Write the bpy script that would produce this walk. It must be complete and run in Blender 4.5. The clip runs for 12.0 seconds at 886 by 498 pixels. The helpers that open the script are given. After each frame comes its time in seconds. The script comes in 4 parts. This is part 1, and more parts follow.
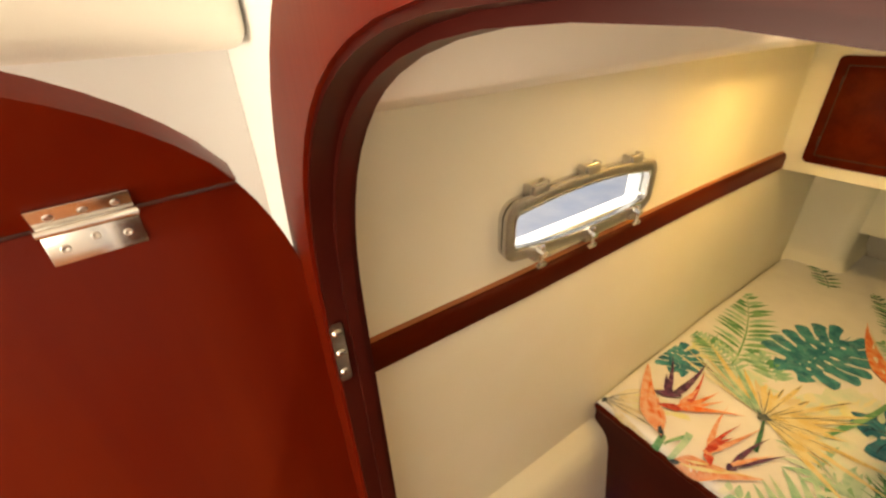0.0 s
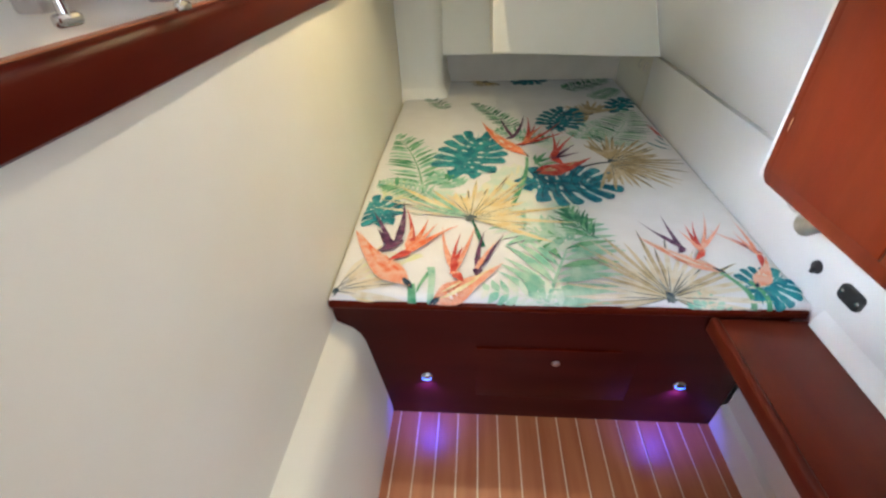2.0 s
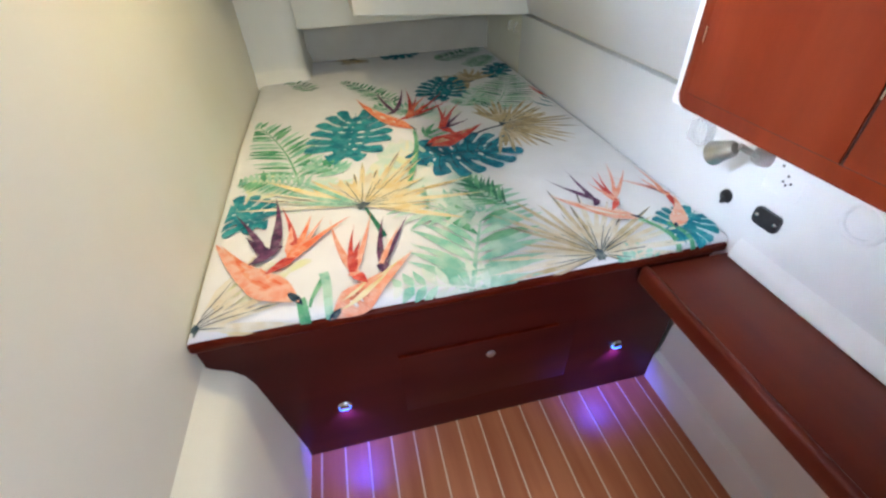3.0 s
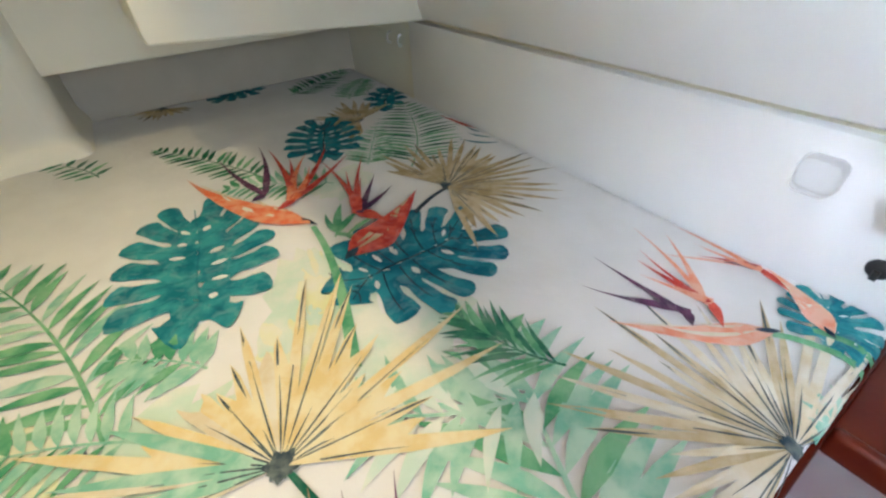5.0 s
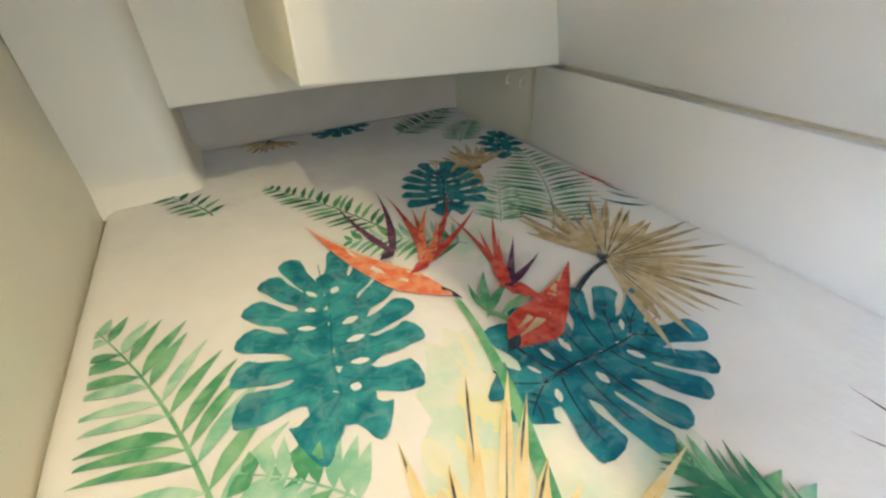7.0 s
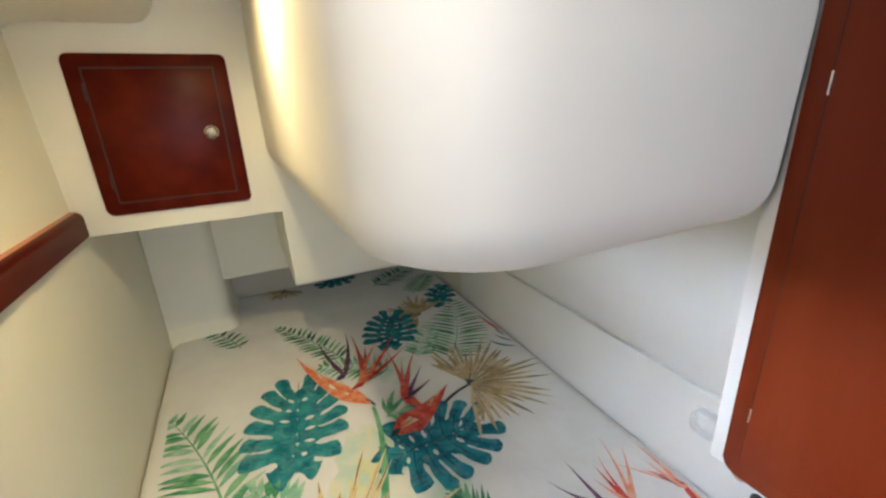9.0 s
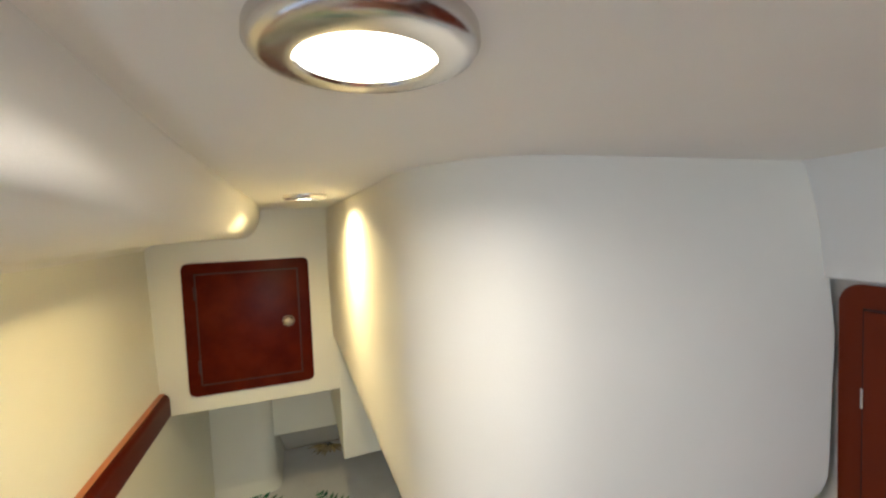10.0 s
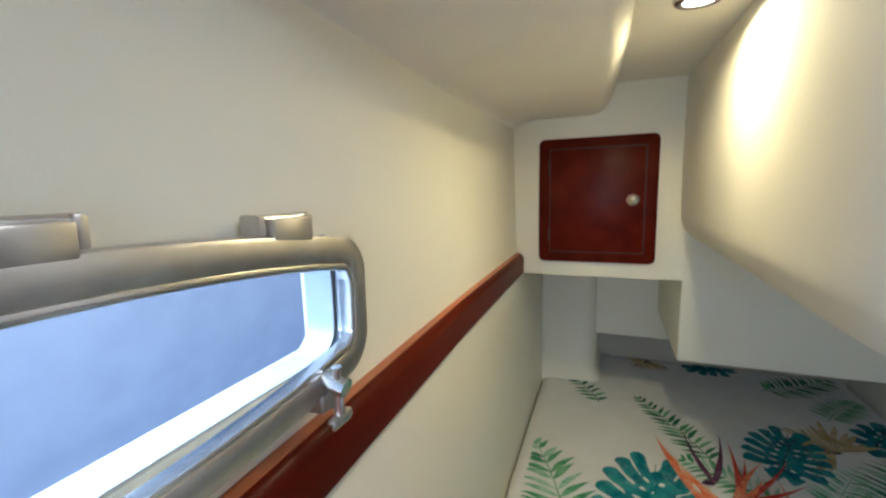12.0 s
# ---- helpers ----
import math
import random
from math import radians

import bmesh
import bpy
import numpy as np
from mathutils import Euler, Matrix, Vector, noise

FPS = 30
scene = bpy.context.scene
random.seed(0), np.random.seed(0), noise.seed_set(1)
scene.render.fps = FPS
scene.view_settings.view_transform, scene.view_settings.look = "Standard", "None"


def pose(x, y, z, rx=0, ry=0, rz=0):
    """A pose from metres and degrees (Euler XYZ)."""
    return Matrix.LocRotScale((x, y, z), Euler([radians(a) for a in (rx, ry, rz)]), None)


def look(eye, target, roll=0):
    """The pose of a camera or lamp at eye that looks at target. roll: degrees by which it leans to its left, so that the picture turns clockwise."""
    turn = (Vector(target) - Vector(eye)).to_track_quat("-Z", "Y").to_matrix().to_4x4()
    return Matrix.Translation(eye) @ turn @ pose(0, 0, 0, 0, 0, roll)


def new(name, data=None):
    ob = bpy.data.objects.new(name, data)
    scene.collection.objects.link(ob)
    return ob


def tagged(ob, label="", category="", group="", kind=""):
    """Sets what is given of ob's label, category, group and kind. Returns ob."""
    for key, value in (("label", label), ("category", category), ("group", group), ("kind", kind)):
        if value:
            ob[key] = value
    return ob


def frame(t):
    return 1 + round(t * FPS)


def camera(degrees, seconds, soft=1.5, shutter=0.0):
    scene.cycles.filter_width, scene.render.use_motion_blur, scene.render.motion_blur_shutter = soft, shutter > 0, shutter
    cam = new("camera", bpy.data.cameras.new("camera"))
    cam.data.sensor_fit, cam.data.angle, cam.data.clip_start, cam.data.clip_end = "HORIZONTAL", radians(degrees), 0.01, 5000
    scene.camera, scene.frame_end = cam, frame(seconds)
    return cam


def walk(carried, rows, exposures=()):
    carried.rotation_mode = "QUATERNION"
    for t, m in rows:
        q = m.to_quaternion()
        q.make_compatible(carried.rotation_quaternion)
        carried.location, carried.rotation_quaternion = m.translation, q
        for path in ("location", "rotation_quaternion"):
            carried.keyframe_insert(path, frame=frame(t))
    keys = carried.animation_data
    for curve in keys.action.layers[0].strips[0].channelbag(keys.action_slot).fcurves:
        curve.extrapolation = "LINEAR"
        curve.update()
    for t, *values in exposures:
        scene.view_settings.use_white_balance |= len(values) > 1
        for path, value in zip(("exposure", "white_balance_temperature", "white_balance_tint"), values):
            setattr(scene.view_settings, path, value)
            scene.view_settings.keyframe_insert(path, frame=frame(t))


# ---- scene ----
cam = camera(93.8, 12.0, soft=2.4)
PATH = [
    (0, (-0.674, -1.04, 1.864), (-2.138, -0.09, 0.887), -2.8),
    (0.2, (-0.71, -1.034, 1.849), (-2.068, 0.033, 0.84), -2.6),
    (0.5, (-0.77, -0.998, 1.757), (-1.946, 0.234, 0.709), -3.0),
    (1, (-0.798, -0.931, 1.546), (-1.629, 0.506, 0.431), -3.3),
    (1.5, (-0.816, -0.888, 1.515), (-1.283, 0.657, 0.335), -3.0),
    (2, (-0.861, -0.811, 1.394), (-1.013, 0.764, 0.17), -2.7),
    (2.5, (-0.915, -0.81, 1.326), (-0.808, 0.749, 0.078), -2.5),
    (3, (-0.864, -0.645, 1.243), (-0.544, 0.877, -0.015), -2.3),
    (3.2, (-0.837, -0.578, 1.213), (-0.429, 0.925, -0.042), -2.1),
    (4.8, (-0.814, -0.047, 1.16), (0.051, 1.262, -0.081), -2.0),
    (5, (-0.833, 0.06, 1.136), (0.043, 1.354, -0.113), -2.5),
    (5.5, (-0.909, 0.349, 1.065), (-0.01, 1.644, -0.165), -2.1),
    (6, (-0.935, 0.545, 1.064), (-0.068, 1.884, -0.143), -1.9),
    (6.5, (-0.919, 0.54, 1.083), (-0.121, 1.944, -0.098), -2.3),
    (6.7, (-0.929, 0.476, 1.092), (-0.15, 1.907, -0.068), -2.1),
    (8.3, (-0.955, -0.117, 1.439), (-0.184, 1.467, 0.491), -2.4),
    (8.5, (-0.939, -0.168, 1.461), (-0.153, 1.45, 0.588), -2.3),
    (9, (-0.89, -0.254, 1.542), (-0.089, 1.45, 0.869), -2.2),
    (9.5, (-0.863, -0.307, 1.697), (-0.076, 1.485, 1.287), -2.0),
    (10, (-0.913, -0.286, 1.779), (-0.246, 1.595, 1.645), -2.0),
    (10.5, (-0.9, -0.254, 1.797), (-0.485, 1.702, 1.778), -1.6),
    (11, (-0.903, -0.26, 1.754), (-0.757, 1.735, 1.764), -1.5),
    (11.5, (-0.922, -0.258, 1.6), (-1.106, 1.732, 1.541), -1.2),
    (12, (-1.022, -0.312, 1.551), (-1.752, 1.523, 1.24), -1.8),
]
EXPOSURES = [(0.0, 0.6, 13500, 18), (0.5, 0.75, 11500, 16), (1.0, 1.0, 6650, 13), (1.6, 0.95, 6100, 13), (3.2, 1.1, 5650, 13), (5.0, 1.0, 5800, 13), (6.7, 1.25, 6000, 14), (8.5, 0.9, 5950, 13), (9.5, 0.5, 6150, 11), (10.5, 0.35, 6250, 10), (11.5, 0.25, 5650, 10), (12.0, 0.2, 5350, 10)]
walk(cam, [(t, look(eye, target, roll)) for t, eye, target, roll in PATH], EXPOSURES)

# ---------------- world and light ----------------
SUN_DIR = (0.50, -0.35, 0.79)
world = bpy.data.worlds.new("sky")
scene.world = world
world.use_nodes = True
wn, wl = world.node_tree.nodes, world.node_tree.links
sky = wn.new("ShaderNodeTexSky")
sky.sky_type, sky.sun_disc = "NISHITA", False
sky.sun_elevation, sky.sun_rotation = radians(52), radians(125)
wl.new(sky.outputs[0], wn["Background"].inputs[0])
wn["Background"].inputs[1].default_value = 0.10
sun = new("sun", bpy.data.lights.new("sun", "SUN"))
sun.data.energy, sun.data.angle, sun.data.color = 2.0, radians(0.5), (1, 0.95, 0.88)
sun.matrix_world = look(SUN_DIR, (0, 0, 0))


def area(name, eye, target, w, h, watts, colour):
    lamp = new(name, bpy.data.lights.new(name, "AREA"))
    lamp.data.shape, lamp.data.size, lamp.data.size_y = "RECTANGLE", w, h
    lamp.data.energy, lamp.data.color = watts, colour
    lamp.matrix_world = look(eye, target)
    return lamp


def downlight(x, y, z, watts, colour, spread, radius=0.021):
    lamp = new("downlight_bulb", bpy.data.lights.new("downlight_bulb", "AREA"))
    lamp.data.shape, lamp.data.size = "DISK", radius * 2
    lamp.data.energy, lamp.data.color = watts, colour
    lamp.data.spread = radians(spread)
    lamp.matrix_world = look((x, y, z), (x, y, 0))
    return lamp


LAMP_1, LAMP_2 = (-0.883, -0.120), (-0.893, 0.510)
CEIL = 1.835
downlight(*LAMP_1, CEIL + 0.0045, 0.95, (1.0, 0.92, 0.83), 160)
downlight(*LAMP_2, CEIL - 0.0095, 2.7, (1.0, 0.78, 0.38), 156)
area("saloon_daylight", (-0.3, -2.55, 1.5), (-0.6, -1.0, 1.2), 2.3, 1.2, 24, (0.76, 0.87, 1.0))
# Added fill lamp that brightens the side wall through the doorway; no window there.
area("saloon_side_fill", (-1.28, -2.1, 1.5), (0.0, 0.0, 0.8), 1.0, 0.6, 26, (0.76, 0.87, 1.0))
# Another added fill, for the hull side by the door; its window is invented.
area("saloon_far_fill", (1.12, -1.85, 1.55), (-1.28, -0.55, 1.0), 1.0, 0.7, 8, (0.76, 0.87, 1.0))
porthole_light = area("porthole_skylight", (-2.6, -0.40, 2.08), (-1.29, -0.2, 1.43), 2.8, 0.9, 66, (0.80, 0.90, 1.0))
porthole_light.data.spread = radians(60)
for led_x in (-1.014, -0.206):
    led = new("courtesy_bulb", bpy.data.lights.new("courtesy_bulb", "SPOT"))
    led.data.energy, led.data.color, led.data.shadow_soft_size = 2.4, (0.10, 0.065, 1.0), 0.008
    led.data.spot_size, led.data.spot_blend = radians(126), 1.0
    led.matrix_world = look((led_x, -0.006, 0.200), (led_x, 0.045, 0))

# ---------------- materials ----------------


def mat(name, colour, rough=0.5, metal=0.0, second=None, scale=20.0, fine=0.0, bump=0.0, coat=0.0, stretch=(1, 1, 1), emit=None, strength=0.0, spec=0.5, lo=0.35, hi=0.65):
    m = bpy.data.materials.new(name)
    m.use_nodes = True
    n, k = m.node_tree.nodes, m.node_tree.links
    b = n["Principled BSDF"]
    b.inputs["Base Color"].default_value = (*colour, 1)
    b.inputs["Roughness"].default_value = rough
    b.inputs["Metallic"].default_value = metal
    b.inputs["Coat Weight"].default_value = coat
    b.inputs["Coat Roughness"].default_value = 0.12
    b.inputs["Specular IOR Level"].default_value = spec
    if emit:
        b.inputs["Emission Color"].default_value = (*emit, 1)
        b.inputs["Emission Strength"].default_value = strength
    if second or bump:
        geo = n.new("ShaderNodeNewGeometry")
        mp = n.new("ShaderNodeMapping")
        mp.inputs["Scale"].default_value = stretch
        k.new(geo.outputs["Position"], mp.inputs[0])
        t1 = n.new("ShaderNodeTexNoise")
        t1.inputs["Scale"].default_value, t1.inputs["Detail"].default_value = scale, 6
        k.new(mp.outputs[0], t1.inputs[0])
        if second:
            ramp = n.new("ShaderNodeMapRange")
            ramp.inputs[1].default_value, ramp.inputs[2].default_value = lo, hi
            k.new(t1.outputs[0], ramp.inputs[0])
            mix = n.new("ShaderNodeMix")
            mix.data_type = "RGBA"
            mix.inputs[6].default_value, mix.inputs[7].default_value = (*colour, 1), (*second, 1)
            k.new(ramp.outputs[0], mix.inputs[0])
            k.new(mix.outputs[2], b.inputs["Base Color"])
        if bump:
            t2 = n.new("ShaderNodeTexNoise")
            t2.inputs["Scale"].default_value, t2.inputs["Detail"].default_value = fine or scale * 8, 4
            k.new(mp.outputs[0], t2.inputs[0])
            bp = n.new("ShaderNodeBump")
            bp.inputs["Strength"].default_value, bp.inputs["Distance"].default_value = bump, 0.002
            k.new(t2.outputs[0], bp.inputs["Height"])
            k.new(bp.outputs[0], b.inputs["Normal"])
    return m


GELCOAT = mat("cream_lining", (0.81, 0.77, 0.62), 0.5, second=(0.83, 0.80, 0.67), scale=3, fine=240, bump=0.12)
VINYL = mat("headliner_vinyl", (0.82, 0.79, 0.71), 0.6, second=(0.85, 0.82, 0.74), scale=5, fine=420, bump=0.07)
# The same cream lining, with the niche's shade put into its colour.
SHADED = mat("shaded_cream_lining", (0.50, 0.45, 0.34), 0.6, second=(0.56, 0.51, 0.40), scale=5, fine=240, bump=0.12)
# Headliner vinyl darkened in its colour to offset the downlights' hot spots.
DIMMED_VINYL = mat("dimmed_vinyl", (0.71, 0.675, 0.585), 0.65, second=(0.75, 0.715, 0.625), scale=4, fine=420, bump=0.07)
WHITE = mat("white_gelcoat", (0.84, 0.84, 0.83), 0.32, second=(0.87, 0.87, 0.86), scale=4, fine=60, bump=0.03)
WOOD = mat("mahogany", (0.058, 0.0045, 0.0015), 0.32, second=(0.090, 0.009, 0.0025), scale=14, fine=160, bump=0.05, coat=0.0, spec=0.09, stretch=(1, 0.12, 1))
WOOD_V = mat("mahogany_upright_grain", (0.115, 0.006, 0.002), 0.36, second=(0.145, 0.011, 0.003), scale=14, fine=160, bump=0.05, coat=0.0, spec=0.14, stretch=(1, 1, 0.12))
CABINETWOOD = mat("cabinet_mahogany", (0.120, 0.015, 0.004), 0.36, second=(0.155, 0.024, 0.007), scale=14, fine=160, bump=0.05, coat=0.0, spec=0.14, stretch=(1, 1, 0.12))
BENCHWOOD = mat("bench_mahogany", (0.085, 0.010, 0.004), 0.36, second=(0.115, 0.017, 0.006), scale=14, fine=160, bump=0.05, coat=0.05, spec=0.2, stretch=(1, 0.12, 1))
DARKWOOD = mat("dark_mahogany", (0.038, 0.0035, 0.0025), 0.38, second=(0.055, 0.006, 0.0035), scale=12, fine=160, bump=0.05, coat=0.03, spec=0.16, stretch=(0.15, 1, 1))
GROOVE = mat("groove_shadow", (0.03, 0.006, 0.004), 0.6)
TEAK = mat("teak_plank", (0.35, 0.105, 0.036), 0.4, second=(0.44, 0.155, 0.058), scale=25, fine=200, bump=0.06, stretch=(1, 0.08, 1))
HOLLY = mat("holly_strip", (0.66, 0.52, 0.36), 0.45, second=(0.72, 0.58, 0.42), scale=30)
CHROME = mat("polished_steel", (0.62, 0.60, 0.57), 0.22, 1.0, second=(0.7, 0.68, 0.65), scale=30)
BRUSHED = mat("satin_steel", (0.52, 0.50, 0.47), 0.34, 1.0, second=(0.6, 0.58, 0.55), scale=40)
BLACK = mat("black_plastic", (0.012, 0.012, 0.014), 0.4, second=(0.02, 0.02, 0.022), scale=60)
PAINT = mat("hull_paint", (0.34, 0.39, 0.47), 0.4, second=(0.40, 0.45, 0.53), scale=20)
RUBBER = mat("black_gasket", (0.02, 0.02, 0.025), 0.6)
FABRIC = mat("white_fabric", (0.80, 0.79, 0.77), 0.9, second=(0.85, 0.84, 0.82), scale=9, fine=38, bump=0.75, spec=0.2)
BULB = mat("lamp_glass", (1, 1, 1), 0.4, emit=(1.0, 0.93, 0.78), strength=9)
LEDGLOW = mat("blue_led", (0.3, 0.4, 1), 0.3, emit=(0.04, 0.16, 1.0), strength=2.6)
PLASTIC = mat("white_plastic", (0.82, 0.82, 0.82), 0.35)
WATER = mat("harbour_water", (0.26, 0.38, 0.60), 0.22, second=(0.38, 0.49, 0.67), scale=1.5, fine=4, bump=0.6)
BOATBLUE = mat("boat_window_tint", (0.25, 0.40, 0.62), 0.2)
# White hulls, their sunlit glare held down by a duller blue-grey colour.
BOATWHITE = mat("dulled_gelcoat", (0.46, 0.50, 0.57), 0.4, second=(0.52, 0.56, 0.62), scale=3)
CANVAS = mat("blue_canvas", (0.08, 0.2, 0.42), 0.8, second=(0.1, 0.25, 0.5), scale=4)


def glass():
    m = bpy.data.materials.new("window_glass")
    m.use_nodes = True
    b = m.node_tree.nodes["Principled BSDF"]
    b.inputs["Base Color"].default_value = (0.93, 0.97, 1, 1)
    b.inputs["Roughness"].default_value = 0.02
    b.inputs["Transmission Weight"].default_value = 1
    b.inputs["IOR"].default_value = 1.02
    return m


GLASS = glass()


def clear_plastic():
    m = bpy.data.materials.new("clear_plastic")
    m.use_nodes = True
    b = m.node_tree.nodes["Principled BSDF"]
    b.inputs["Base Color"].default_value = (0.94, 0.95, 0.96, 1)
    b.inputs["Roughness"].default_value = 0.08
    b.inputs["Alpha"].default_value = 0.24
    return m


CLEAR = clear_plastic()

# ---------------- mesh helpers ----------------


def obj(name, bm, material, parent=None, label="", smooth=False):
    me = bpy.data.meshes.new(name)
    bmesh.ops.recalc_face_normals(bm, faces=bm.faces)
    bm.to_mesh(me)
    bm.free()
    me.materials.append(material)
    if smooth:
        me.polygons.foreach_set("use_smooth", [True] * len(me.polygons))
        me.set_sharp_from_angle(angle=radians(40))
    ob = new(name, me)
    if parent:
        ob.parent = parent
    if label:
        ob["label"] = label
    return ob


def part(name, bm, material, parent, label="", smooth=True):
    return obj(name, bm, material, parent, label, smooth)


def thing(name, label, category, group="", kind=""):
    return tagged(new(name), label, category, group, kind)


def box(x0, x1, y0, y1, z0, z1, bevel=0.0, segs=2):
    bm = bmesh.new()
    bmesh.ops.create_cube(bm, size=1)
    for v in bm.verts:
        v.co = Vector(((x0 + x1) / 2 + v.co.x * (x1 - x0), (y0 + y1) / 2 + v.co.y * (y1 - y0), (z0 + z1) / 2 + v.co.z * (z1 - z0)))
    if bevel:
        bmesh.ops.bevel(bm, geom=bm.edges[:], offset=bevel, segments=segs, profile=0.5, affect="EDGES")
    return bm


def prism(points, axis, a, b, bevel=0.0, segs=2):
    """A closed outline, pushed along one axis from a to b."""
    bm = bmesh.new()
    place = {"x": lambda p, d: (d, p[0], p[1]), "y": lambda p, d: (p[0], d, p[1]), "z": lambda p, d: (p[0], p[1], d)}[axis]
    one = [bm.verts.new(place(p, a)) for p in points]
    two = [bm.verts.new(place(p, b)) for p in points]
    caps = [bm.faces.new(one), bm.faces.new(two[::-1])]
    n = len(points)
    for i in range(n):
        bm.faces.new((one[i], two[i], two[(i + 1) % n], one[(i + 1) % n]))
    if bevel:
        rim = [e for f in caps for e in f.edges]
        bmesh.ops.bevel(bm, geom=rim, offset=bevel, segments=segs, profile=0.5, affect="EDGES")
    return bm


def ribbon(lines, closed=False):
    """A sheet through rows of points of equal length."""
    bm = bmesh.new()
    rows = [[bm.verts.new(p) for p in line] for line in lines]
    for r, s in zip(rows, rows[1:]):
        for i in range(len(r) - (0 if closed else 1)):
            j = (i + 1) % len(r)
            bm.faces.new((r[i], r[j], s[j], s[i]))
    return bm


def turned(profile, segs=32):
    """A shape turned about z from (radius, height) pairs."""
    return ribbon([[(r * math.cos(2 * math.pi * i / segs), r * math.sin(2 * math.pi * i / segs), z) for i in range(segs)] for r, z in profile], True)


def rod(a, b, radius, segs=12):
    a, b = Vector(a), Vector(b)
    bm = bmesh.new()
    bmesh.ops.create_cone(bm, cap_ends=True, segments=segs, radius1=radius, radius2=radius, depth=(b - a).length)
    turn = (b - a).to_track_quat("Z", "Y").to_matrix().to_4x4()
    bmesh.ops.transform(bm, matrix=Matrix.Translation((a + b) / 2) @ turn, verts=bm.verts)
    return bm


def moved(bm, m):
    bmesh.ops.transform(bm, matrix=m, verts=bm.verts)
    return bm


def rounded(w, h, r, n=6):
    """A rounded rectangle's outline about the origin."""
    pts = []
    for cx, cy, a in ((w / 2 - r, h / 2 - r, 0), (-w / 2 + r, h / 2 - r, 90), (-w / 2 + r, -h / 2 + r, 180), (w / 2 - r, -h / 2 + r, 270)):
        pts += [(cx + r * math.cos(radians(a + 90 * i / n)), cy + r * math.sin(radians(a + 90 * i / n))) for i in range(n + 1)]
    return pts


def structure(ob, label, category):
    return tagged(ob, label, category, kind="structure")


# ---------------- the cabin's shell ----------------
Y0, Y1 = -0.914, 2.04
HULL = [(-1.150, -0.02), (-1.150, 0.05), (-1.185, 0.33), (-1.192, 0.385), (-1.204, 0.425), (-1.226, 0.452), (-1.255, 0.468), (-1.274, 0.485), (-1.277, 0.55), (-1.279, 0.9)]
PORT = (-0.465, 0.052, 1.372, 1.502)


def flare(y, z=2.0):
    """The hull side swings outwards towards the berth's foot."""
    low, high = min(max(y / 0.9, 0), 1), min(max((y + 0.4) / 0.9, 0), 1)
    k = min(max((z - 0.6) / 0.4, 0), 1)
    return -0.022 * (low + (high - low) * k)


def hull_x(z):
    return -1.279 - (z - 0.9) * 0.022


def hull_wall():
    bm = bmesh.new()
    ys = [Y0, PORT[0], PORT[1]] + [PORT[1] + (Y1 - PORT[1]) * k / 8 for k in range(1, 9)]
    prof = HULL + [(hull_x(z), z) for z in (PORT[2], PORT[3], 1.84)]
    g = [[bm.verts.new((x + flare(y, z), y, z)) for y in ys] for x, z in prof]
    for i in range(len(prof) - 1):
        for j in range(len(ys) - 1):
            if j == 1 and abs(prof[i][1] - PORT[2]) < 1e-6:
                continue
            bm.faces.new((g[i][j], g[i][j + 1], g[i + 1][j + 1], g[i + 1][j]))
    i = len(HULL)
    ring = [g[i][1], g[i][2], g[i + 1][2], g[i + 1][1]]
    outer = [bm.verts.new((v.co.x - 0.014, v.co.y, v.co.z)) for v in ring]
    for a in range(4):
        b = (a + 1) % 4
        bm.faces.new((ring[a], ring[b], outer[b], outer[a]))
    return bm


structure(obj("wall_hull", hull_wall(), GELCOAT, smooth=True), "smooth cream hull side with a rounded ledge low down", "wall")
liner_y, liner_z = (PORT[0] + PORT[1]) / 2, (PORT[2] + PORT[3]) / 2
liner = rounded(PORT[1] - PORT[0] - 0.004, PORT[3] - PORT[2] - 0.004, 0.03)
structure(obj("porthole_liner", ribbon([[(x, liner_y + a, liner_z + b) for a, b in liner] for x in (-1.334, -1.298)], True), PAINT, smooth=True), "pale blue-white painted lining of the porthole's opening", "trim")
# outer skin of the hull, with the opening left free
for n, (ya, yb, za, zb) in enumerate(((Y0 - 1.8, PORT[0], -0.4, 2.1), (PORT[1], Y1 + 0.1, -0.4, 2.1), (PORT[0], PORT[1], -0.4, PORT[2]), (PORT[0], PORT[1], PORT[3], 2.1)), 1):
    structure(obj("hull_skin_%d" % n, box(-1.340, -1.326, ya, yb, za, zb), WHITE), "white outer skin of the hull", "wall")


def ceil_z(y):
    """The headliner is flat, and rises a little towards the doorway."""
    return CEIL + (0.0375 * (0.5 - y) ** 2 if y < 0.5 else 0.0)


def soffit():
    lines = []
    for i in range(25):
        y = Y0 + (1.10 - Y0) * i / 24
        xe, zc = -0.990 - 0.020 * min(max((y - 0.6) / 0.5, 0), 1), ceil_z(y)
        k = min(max((y + 0.1) / 1.2, 0), 1)
        zi, w = min(1.800 - 0.053 * k ** 0.8, zc - 0.046), 0.030 + 0.030 * k
        line = [(-1.335, y, 1.70), (-1.316, y, 1.728), (-1.29, y, 1.741), (-1.25, y, 1.746)]
        line += [(-1.25 + (xe - w + 1.25) * f, y, 1.746 + (zi - 1.746) * f) for f in (0.3, 0.6, 0.85)]
        for a in range(0, 91, 10):
            line.append((xe - w + w * math.sin(radians(a)), y, zc - 0.002 - (zc - 0.002 - zi) * math.cos(radians(a))))
        line += [(xe + 0.001, y, zc + 0.012)]
        lines.append(line)
    return ribbon(lines)


